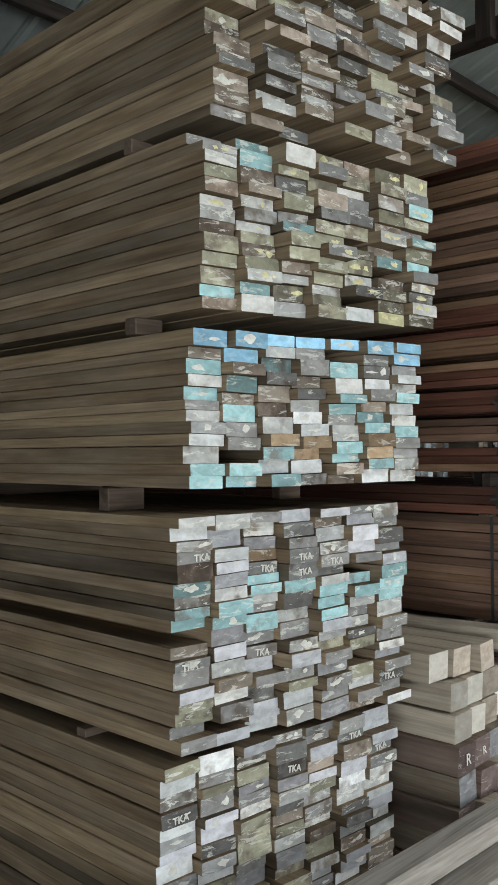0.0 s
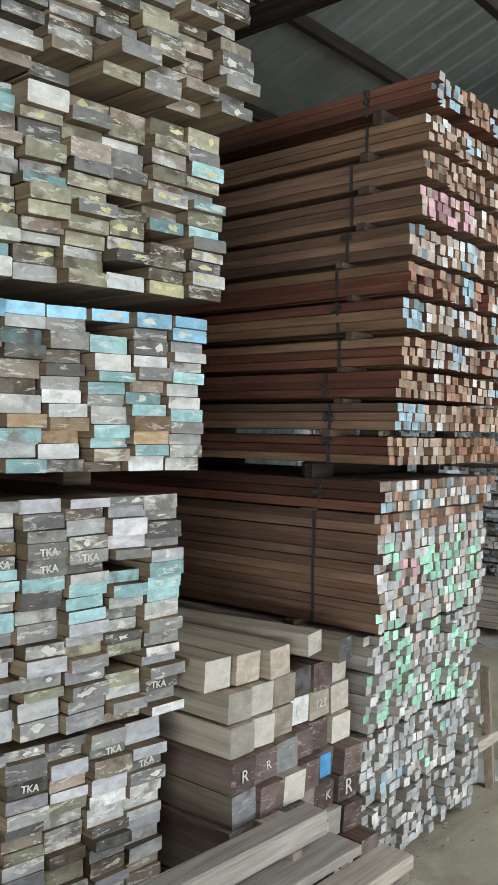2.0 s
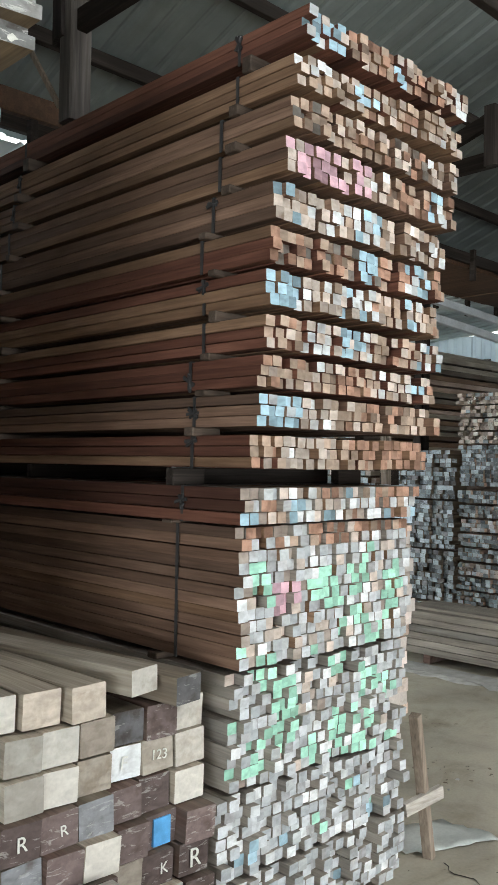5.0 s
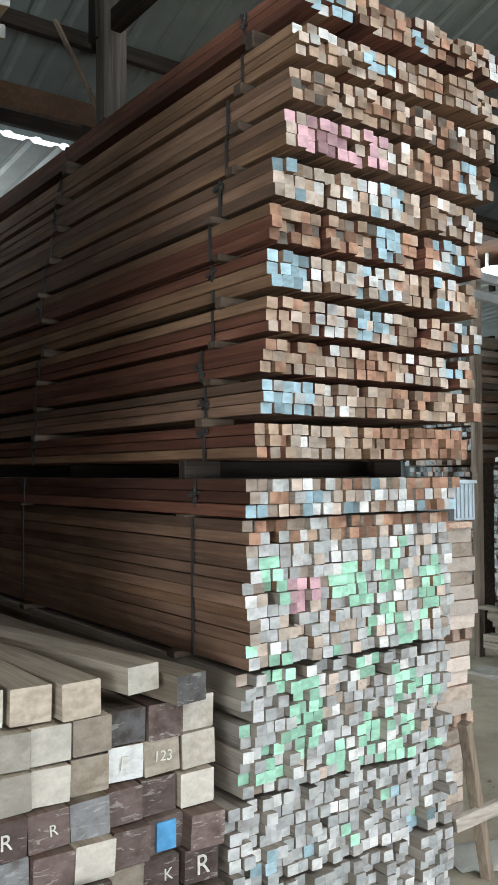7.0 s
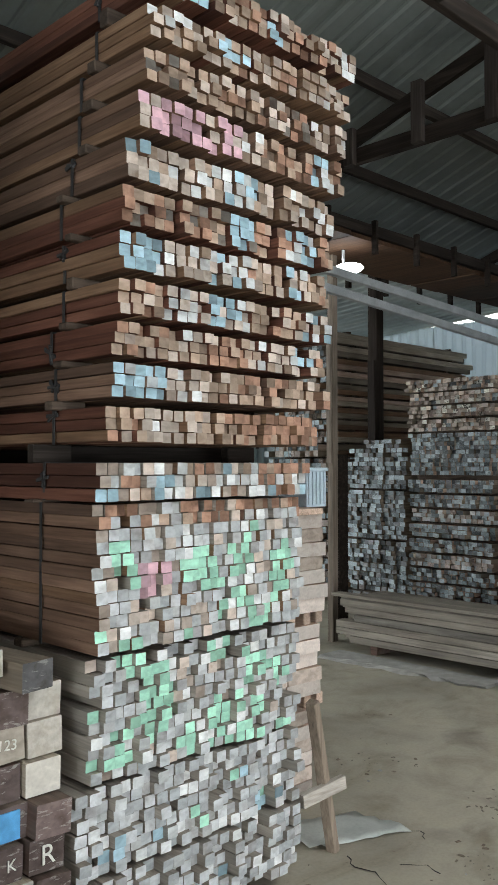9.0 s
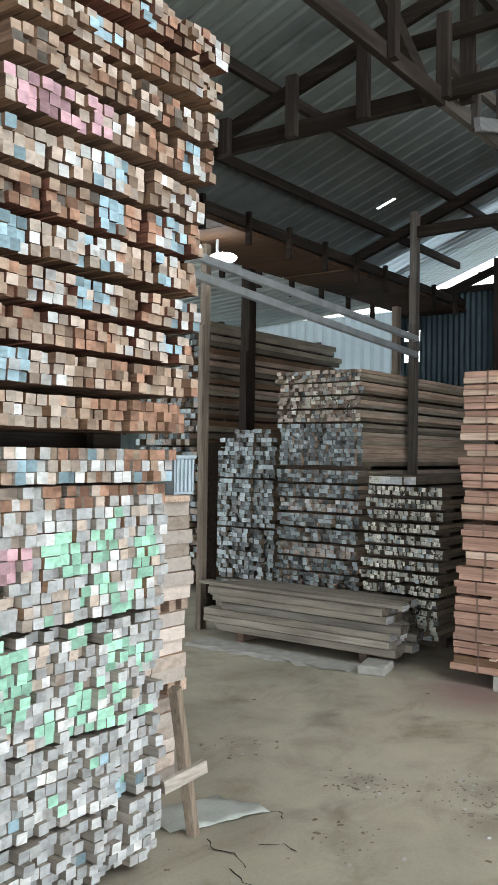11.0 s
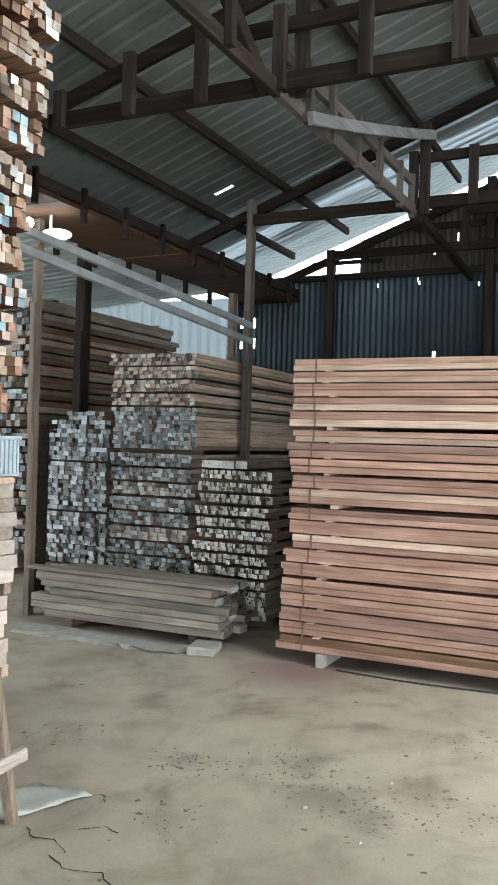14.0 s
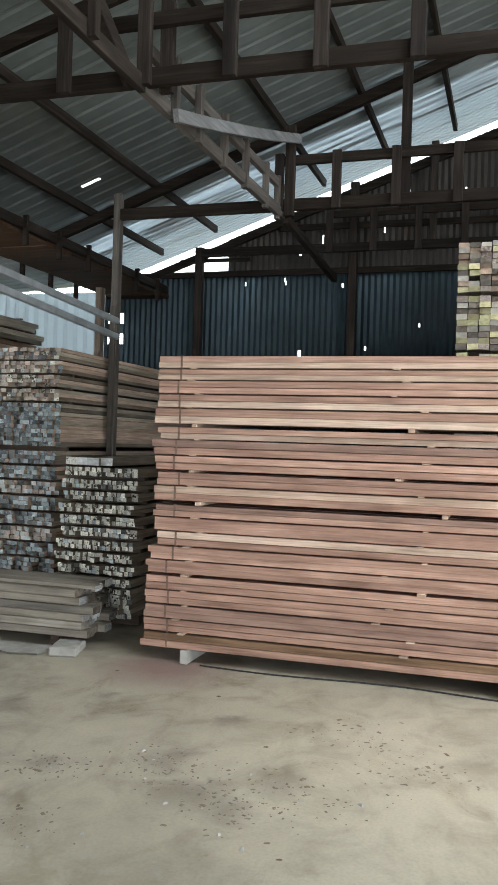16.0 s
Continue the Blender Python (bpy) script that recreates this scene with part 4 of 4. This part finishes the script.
def face_of(i, k):
    """The middle of the end of timber i in row k of the heavy pile."""
    ob = min((c for c in heavy.children if c.name.startswith("timber")), key=lambda c: abs(c.matrix_basis.translation.x - (i + 0.5) * HW) + abs(c.matrix_basis.translation.z - (k + 0.5) * HH))
    at = ob.matrix_basis.translation
    return at.x + HX, at.y + HY, at.z + HZ


x, y, z = face_of(4, 4)
tagged(box("paint_mark", (x - 0.035, y - 0.008, z - 0.045), (x + 0.032, y + 0.004, z + 0.04), CHALK_BLUE), "square blue spray-paint mark on a timber end", "paint mark")


def letter(text, i, k, size, dx=0.0, lean=0.0):
    x, y, z = face_of(i, k)
    cu = bpy.data.curves.new("chalk_letter", "FONT")
    cu.body, cu.size, cu.extrude, cu.align_x, cu.align_y = text, size, 0.001, "CENTER", "CENTER"
    cu.materials.append(CHALK)
    ob = tagged(new("chalk_letter", cu), "hand-chalked white letter on a timber end", "chalk mark", "chalk letters")
    ob.matrix_world = pose(x + dx, y - 0.007, z, 90, lean, 0)


letter("R", 5, 3, 0.085)
letter("K", 4, 3, 0.05, 0.02)
letter("R", 0, 5, 0.06)
letter("F", 3, 6, 0.06, -0.01, 8)
letter("123", 4, 6, 0.045, 0.0, 4)
letter("R", 1, 5, 0.045, 0.01, -6)


# planks laid along the front of the stacks
pl = thing("front_planks", "loose grey planks and beams lying before the stacks", "planks")
beam("beam", (3.08, 1.405, 0.485), (0.3, 1.50, 0.49), 0.1, 0.085, W_PLANK_X, pl)
beam("plank", (3.15, 1.33, 0.40), (0.5, 1.40, 0.41), 0.14, 0.035, W_PLANK_X, pl)
beam("plank", (3.32, 1.22, 0.33), (0.5, 1.28, 0.33), 0.13, 0.05, W_PLANK_X, pl)
beam("beam", (3.53, 1.37, 0.155), (0.6, 1.42, 0.155), 0.16, 0.085, W_PLANK_X, pl)
beam("beam", (3.45, 1.16, 0.155), (0.6, 1.18, 0.155), 0.14, 0.085, W_PLANK_X, pl)
for x in (3.0, 1.6, 0.8):
    beam("cross_bearer", (x, 1.05, 0.055), (x, 1.46, 0.055), 0.08, 0.11, W_GREY, pl)
    beam("cross_bearer", (x - 0.05, 1.1, 0.253), (x - 0.05, 1.43, 0.253), 0.07, 0.105, W_GREY, pl)
    beam("cross_bearer", (x + 0.08, 1.28, 0.372), (x + 0.08, 1.44, 0.372), 0.05, 0.03, W_GREY, pl)
    beam("cross_bearer", (x - 0.08, 1.36, 0.43), (x - 0.08, 1.46, 0.43), 0.05, 0.027, W_GREY, pl)

# pale boards stacked behind the tall stack
pale_pick = boards(["board_pale", "board_pale", "pale"])
for n, (z, rows) in enumerate(((0.03, 6), (0.50, 5), (0.90, 7))):
    pack((4.76 + (0.0, 0.06, 0.10)[n], 2.02, z), 2, rows, 0.235, 0.068, 2.6, W_PALE, pale_pick, "stack of pale wide boards beside the tall timber stack", seed=150 + n, jut=0.008, name="board_pack")
    if n:
        bearers((4.80, 2.02, (0.0, 0.438, 0.84)[n]), 0.5, (0, 0.062, 0.06)[n], (0.2, 1.8), 0, 0.0, seed=155 + n)
bearers((4.80, 2.02, 0.0), 0.5, 0.03, (0.2, 1.8), 0, 0.0, seed=158)

for z in (0.438, 0.84):
    for x in (4.86, 4.97, 5.08, 5.19, 5.28):
        tagged(box("pallet_block", (x, 2.03, z), (x + 0.05, 2.16, z + 0.06), W_PALE, bevel=0.004), "short pale block between stacked wide boards", "block", "pallet blocks")
cap = thing("cap_board", "pale board lying across the top of a board stack", "board")
beam("board", (4.72, 2.06, 1.392), (5.3, 2.06, 1.392), 0.12, 0.03, W_PALE, cap)


def ribbed_tub(x0, x1, y0, y1, z0, z1, n):
    """A squat plastic tub: wall with upright ribs, a rim and a floor."""
    tub = thing("plastic_tub", "pale blue ribbed plastic tub on a stack of boards", "tub")
    bm = bmesh.new()
    add_box(bm, (x0, y0, z0), (x1, y1, z1 - 0.012))
    part("body", bm, BLUE_PLASTIC, tub)
    for i in range(n):
        x = x0 + (x1 - x0) * (i + 0.5) / n
        box("rib", (x - 0.006, y0 - 0.009, z0 + 0.012), (x + 0.006, y0, z1 - 0.014), BLUE_PLASTIC, tub, bevel=0.002)
    box("rim", (x0 - 0.01, y0 - 0.012, z1 - 0.012), (x1 + 0.01, y1 + 0.012, z1 + 0.006), BLUE_PLASTIC, tub, bevel=0.004)


ribbed_tub(5.28, 5.43, 2.09, 2.28, 1.408, 1.60, 5)

# the propping trestle beside it
trestle = thing("prop_trestle", "rough pale timber prop with a cross piece", "prop")
beam("leg", (4.69, 1.545, 0.66), (4.86, 1.58, 0.0), 0.045, 0.04, W_POST_PALE, trestle)
beam("leg", (4.62, 1.9, 0.66), (4.66, 1.75, 0.0), 0.045, 0.04, W_POST_PALE, trestle)
beam("cross_piece", (4.64, 1.56, 0.27), (4.87, 1.53, 0.30), 0.03, 0.055, W_PLANK_X, trestle)

# ---- the far side of the yard ----
# the long pink stack: packs seen from their side, laid along y, ends at y = 1.7 towards the other stacks
RX, RY, RL = 7.87, 1.655, 5.6
rnd = random.Random(33)
zs = [0.10, 0.215, 0.315, 0.42, 0.525, 0.645, 0.745, 0.845, 0.955, 1.06, 1.175, 1.29, 1.40, 1.51, 1.625, 1.735, 1.855, 1.955, 2.055, 2.14]
wide_gap = {4: 0.022, 9: 0.03, 11: 0.018, 14: 0.026, 0: 0.012}
for n, z in enumerate(zs):
    top = (zs[n + 1] if n + 1 < len(zs) else 2.235) - wide_gap.get(n, 0.009)
    rows = 1 if n in (8,) else 2
    h = (top - z) / rows
    tone = W_PALE if n in (4, 10, 18) else W_PINK
    if n in (0,):
        tone = W_TAN
    y0 = RY + rnd.uniform(-0.012, 0.022) - RL + (0.05 if n < 6 else 0.0)
    side = lambda i, k, r, tone=tone: r.choice([tone] * 5 + [W_PINK, W_PINK, W_PALE])
    pack((RX + rnd.uniform(-0.012, 0.012), y0, z), 7, rows, 0.15, h, RL, side, boards(["tan", "cream", "pale"]), "pack of wide pink sawn boards in a tall stack", seed=200 + n, jut=0.008, tilt=0.2, knot=0.0, loose=0.003, straps=(0.3, RL - 0.15 - rnd.uniform(0, 0.04)) if n != 8 else (), name="board_pack")
    if n + 1 < len(zs):
        bearers((RX, y0, top), 1.05, zs[n + 1] - top, (1.9, 3.75 + rnd.uniform(-0.2, 0.2), RL - 0.3), 0, 0.02, seed=230 + n, material=W_PALE)
for y in (1.38, -0.83, -3.0):
    tagged(box("floor_bearer", (RX - 0.03, y - 0.03, 0), (RX + 1.0, y + 0.03, 0.10), BLOCK, bevel=0.006), "grey block bearer under the pink stack", "bearer", "floor bearers")

# grey packs with their ends towards the yard, laid along +x
def far_pack(x, y_right, y_left, z0, z1, nx, nz, length, side, cols, label, seed, miss=0.02, jut=0.02):
    w, h = (y_left - y_right) / nx, (z1 - z0) / nz
    return pack((x, y_left, z0), nx, nz, w, h, length, side, boards(cols), label, turn=-90, seed=seed, miss=miss, jut=jut, tilt=2.5, loose=0.004)


def far_stack(x, y0, y1, levels, nx, length, side, seed, label, group_gap=0.012):
    r = random.Random(seed)
    last = 0.0
    for n, (z0, z1, nz, cols) in enumerate(levels):
        yj = r.uniform(-0.02, 0.02)
        far_pack(x + r.uniform(-0.03, 0.03), y0 + yj, y1 + yj, z0, z1, nx, nz, length, side, cols, label, seed + n)
        if z0 - last > 0.003:
            bearers((x, y1 + yj, last), y1 - y0, z0 - last, (0.2, length - 0.25), -90, 0.02, seed=seed + 40 + n)
        last = z1


FG, FD, FP = ["far_grey"] * 6 + ["slate"], ["far_dark", "far_dark", "far_dark", "far_dark", "far_grey", "far_dark"], ["far_pink", "far_pink", "far_pink", "pale", "far_dark", "far_grey"]
lv = []
z = 0.22
for n in range(9):
    lv.append((z, z + 0.118, 3, FG if n % 3 else ["far_pink", "far_grey", "grey"]))
    z += 0.142
lv[0] = (0.10, 0.338, 6, FP)
lv.append((1.52, 1.92, 10, FG))
for z0 in (1.94, 2.07, 2.20, 2.325):
    lv.append((z0, z0 + 0.11, 3, FP))
far_stack(9.08, 3.18, 4.10, lv, 17, 3.4, lambda i, k, r: r.choice([W_PALE, W_PALE, W_GREY, W_CREAM]), 300, "pack of sawn timbers with dusty grey ends")
far_stack(9.22, 4.24, 4.98, [(0.06, 0.30, 5, FG), (0.315, 0.84, 11, FG), (0.865, 1.355, 11, FG), (1.375, 1.79, 9, FG)], 11, 3.2, W_GREY, 340, "pack of square timbers with silvery grey ends")
far_pack(9.22, 4.30, 4.75, 1.79, 1.875, 7, 2, 3.2, W_GREY, FG, "loose row of timbers on a grey lumber pack", 349)
lv = [(0.08, 0.33, 6, FD)]
z = 0.345
for n in range(10):
    lv.append((z, z + 0.074, 2, FD))
    z += 0.104
far_stack(8.72, 2.20, 2.92, lv, 19, 3.0, W_GREY, 360, "pack of small timbers with dark mottled ends")
far_pack(8.76, 2.45, 2.90, 1.373, 1.44, 4, 1, 2.6, W_GREY, ["far_dark", "grey"], "loose short timbers on a dark lumber pack", 375)

# long boards stacked behind, seen from the side
r = random.Random(44)
z = 0.08
n = 0
bearers((9.9, 6.75, 0.0), 1.0, 0.08, (0.3, 1.6, 2.8), -90, 0.02, seed=439)
while z < 3.15:
    h = r.uniform(0.055, 0.075)
    x0 = 9.88 + r.uniform(-0.04, 0.04)
    pack((x0, 6.75, z), 13, 2, 0.077, h, 3.1, lambda i, k, rr: rr.choice([W_TAN, W_CREAM, W_GREY, W_PALE]), boards(["far_grey", "far_grey", "far_pink"]), "pack of long weathered boards under the lean-to", turn=-90, seed=400 + n, jut=0.04, tilt=0.3, loose=0.004, name="board_pack")
    top = z + 2 * h
    bearers((x0, 6.75, top), 1.0, 0.022, (0.4, 2.6), -90, 0.02, seed=440 + n)
    z = top + 0.022
    n += 1

# the low stack of grey planks on the floor, ragged at one end
r = random.Random(51)
lowp = thing("plank_pile", "low pile of long grey-brown planks with ragged ends", "plank pile")
for k in range(6):
    for i in range(5):
        h, w = 0.061, 0.13
        ln = 1.72 + r.uniform(-0.06, 0.08) + (0.05 if k < 3 else 0)
        y0 = 2.13 + r.uniform(0, 0.10) + (0.10 if k > 3 else 0.0) + 0.05 * i * r.random()
        ob = new("plank", timber_mesh(w * 0.97, h * 0.93, round(ln, 1), W_PILE, r.choice(["grey", "dark", "dark", "slate"]), 0, r.randrange(4)))
        ob.parent = lowp
        ob.matrix_basis = pose(7.94 + i * w + r.uniform(-0.012, 0.012), y0, 0.095 + (k + 0.5) * h, 0, r.uniform(-0.5, 0.5), r.uniform(-0.8, 0.8))
ob = new("plank", timber_mesh(0.12, 0.025, 2.0, W_PILE, "grey", 0, 2))
ob.parent = lowp
ob.matrix_basis = pose(7.98, 2.14, 0.476, 0, 0, -0.6)
for y in (2.5, 3.7):
    beam("bearer", (7.97, y, 0.047), (8.6, y, 0.047), 0.07, 0.094, W_DARK, lowp)

# a worn slab and a block on the floor before the pile
bm = bmesh.new()
add_box(bm, (7.60, 2.45, 0.0), (7.86, 3.98, 0.022))
bmesh.ops.subdivide_edges(bm, edges=[e for e in bm.edges if abs(e.verts[0].co.y - e.verts[1].co.y) > 1], cuts=14)
q = random.Random(52)
for v in bm.verts:
    if v.co.x < 7.7:
        v.co.x += q.uniform(-0.05, 0.05)
tagged(part("floor_slab", bm, BLOCK), "worn pale concrete slab edge before a plank pile", "slab")
tagged(box("floor_block", (7.66, 2.19, 0.0), (7.95, 2.40, 0.07), BLOCK, bevel=0.012, m=pose(7.8, 2.3, 0, 0, 0, 14) @ pose(-7.8, -2.3, 0)), "pale worn block lying beside a plank pile", "block")

# the high stack behind the pink one
far_stack(9.5, -2.2, -0.36, [(0.06, 1.2, 10, ["cream", "far_dark"]), (1.23, 2.42, 12, ["cream", "yellow", "far_dark"]), (2.45, 2.90, 9, ["cream", "yellow", "cream", "dark", "far_pink"]), (2.935, 3.36, 9, ["cream", "yellow", "tan", "dark", "far_pink"])], 20, 2.6, W_GREY, 500, "pack of boards with yellowish weathered ends")

# ---- small things on the floor ----
r = random.Random(70)
bm = bmesh.new()
rows = []
for i in range(9):
    rows.append([bm.verts.new((4.80 + 0.055 * i + r.uniform(-0.01, 0.01), 1.62 + 0.05 * j - 0.02 * i + r.uniform(-0.015, 0.015), max(0.003, 0.012 + 0.02 * noise.noise(Vector((i * 0.8, j * 0.9, 2)))))) for j in range(7 if i < 7 else 7)])
for a, b in zip(rows, rows[1:]):
    for j in range(6):
        if not (len(rows) and (a is rows[0] and j in (0, 5))):
            bm.faces.new((a[j], b[j], b[j + 1], a[j + 1]))
sheet = part("plastic_sheet", bm, PLASTIC)
mod = sheet.modifiers.new("thickness", "SOLIDIFY")
mod.thickness = 0.002
for pf in sheet.data.polygons:
    pf.use_smooth = True
tagged(sheet, "crumpled dusty plastic sheet lying on the floor", "plastic sheet")

cr = thing("floor_cracks", "dark cracks and broken edges in the floor", "crack", kind="structure")
for pts in (((4.86, 1.50), (4.80, 1.42), (4.83, 1.33), (4.76, 1.22)), ((4.72, 1.28), (4.66, 1.16), (4.70, 1.02), (4.62, 0.9)), ((5.2, 1.5), (5.28, 1.43), (5.22, 1.36)), ((4.95, 1.30), (5.02, 1.22), (5.0, 1.14))):
    bm = bmesh.new()
    prev = None
    for i, (x, y) in enumerate(pts):
        for q in range(3 if i + 1 < len(pts) else 1):
            nx, ny = pts[min(i + 1, len(pts) - 1)]
            px, py = x + (nx - x) * q / 3 + r.uniform(-0.008, 0.008), y + (ny - y) * q / 3 + r.uniform(-0.008, 0.008)
            wd = r.uniform(0.0015, 0.005)
            cur = (bm.verts.new((px - wd, py, 0.004)), bm.verts.new((px + wd, py, 0.004)))
            if prev:
                bm.faces.new((prev[0], prev[1], cur[1], cur[0]))
            prev = cur
    bmesh.ops.recalc_face_normals(bm, faces=bm.faces)
    part("crack", bm, CRACK, cr)


def litter(name, count, area, size, material, label, seed, flat=0.5, long=1.0):
    r = random.Random(seed)
    verts, faces = [], []
    for _ in range(count):
        x, y = area(r)
        s = size * r.uniform(0.4, 1.3)
        q = r.uniform(0, math.tau)
        lx, ly, hz = s * long * r.uniform(0.7, 1.3), s * r.uniform(0.6, 1.0), s * flat
        b = len(verts)
        for dx, dy, dz in ((-1, -0.6, 0), (0.8, -1, 0), (1, 0.7, 0), (-0.7, 1, 0), (-0.4, -0.3, 1), (0.5, -0.4, 0.9), (0.4, 0.4, 1.0), (-0.3, 0.5, 0.8)):
            u, v = dx * lx, dy * ly
            verts.append((x + u * math.cos(q) - v * math.sin(q), y + u * math.sin(q) + v * math.cos(q), dz * hz))
        faces += [tuple(b + i for i in f) for f in ((4, 5, 6, 7), (0, 1, 5, 4), (1, 2, 6, 5), (2, 3, 7, 6), (3, 0, 4, 7))]
    me = bpy.data.meshes.new(name)
    me.from_pydata(verts, [], faces)
    me.materials.append(material)
    return tagged(new(name, me), label, "debris", kind="stuff")


spots = [(5.8, 1.28, 0.09), (6.06, 0.79, 0.14), (5.65, 0.2, 0.14), (5.88, 0.57, 0.16), (6.8, -0.1, 0.16), (6.43, -0.43, 0.16), (5.9, 0.0, 0.2)]
spots += [(r.uniform(4.2, 7.6), r.uniform(-2.5, 2.4), r.uniform(0.04, 0.16)) for _ in range(9)]


def patchy(q):
    x, y, s = q.choice(spots)
    return x + q.gauss(0, s), y + q.gauss(0, s)


litter("floor_grit", 480, patchy, 0.006, GRIT, "dark grit and bark crumbs on the floor", 71)
litter("wood_chips", 110, lambda q: patchy(q) if q.random() < 0.75 else (q.uniform(3.9, 8.0), q.uniform(-4, 2.6)), 0.011, W_GREY, "grey wood chips scattered on the floor", 72, 0.4, 1.5)
litter("bark_clods", 260, lambda q: (lambda s: (s[0] + q.gauss(0, s[2] * 0.8), s[1] + q.gauss(0, s[2] * 1.1)))(q.choice(spots[:7])), 0.0075, GRIT, "dark bark crumbs and dirt clods on the floor", 75, 0.35, 1.5)
litter("floor_stones", 60, patchy, 0.012, BLOCK, "small stones on the dusty floor", 73, 0.6)
# a loose cord along the foot of the pink stack
cu = bpy.data.curves.new("cord", "CURVE")
cu.dimensions, cu.bevel_depth = "3D", 0.006
sp = cu.splines.new("POLY")
pts = [(7.84 - 0.06 * math.sin(k * 0.5) * (0.4 + 0.02 * k), 1.25 - 0.14 * k, 0.008) for k in range(24)]
sp.points.add(len(pts) - 1)
for p, c in zip(sp.points, pts):
    p.co = (*c, 1)
cu.materials.append(STRAP)
tagged(new("cord", cu), "thin dark cord lying along the stack", "cord")
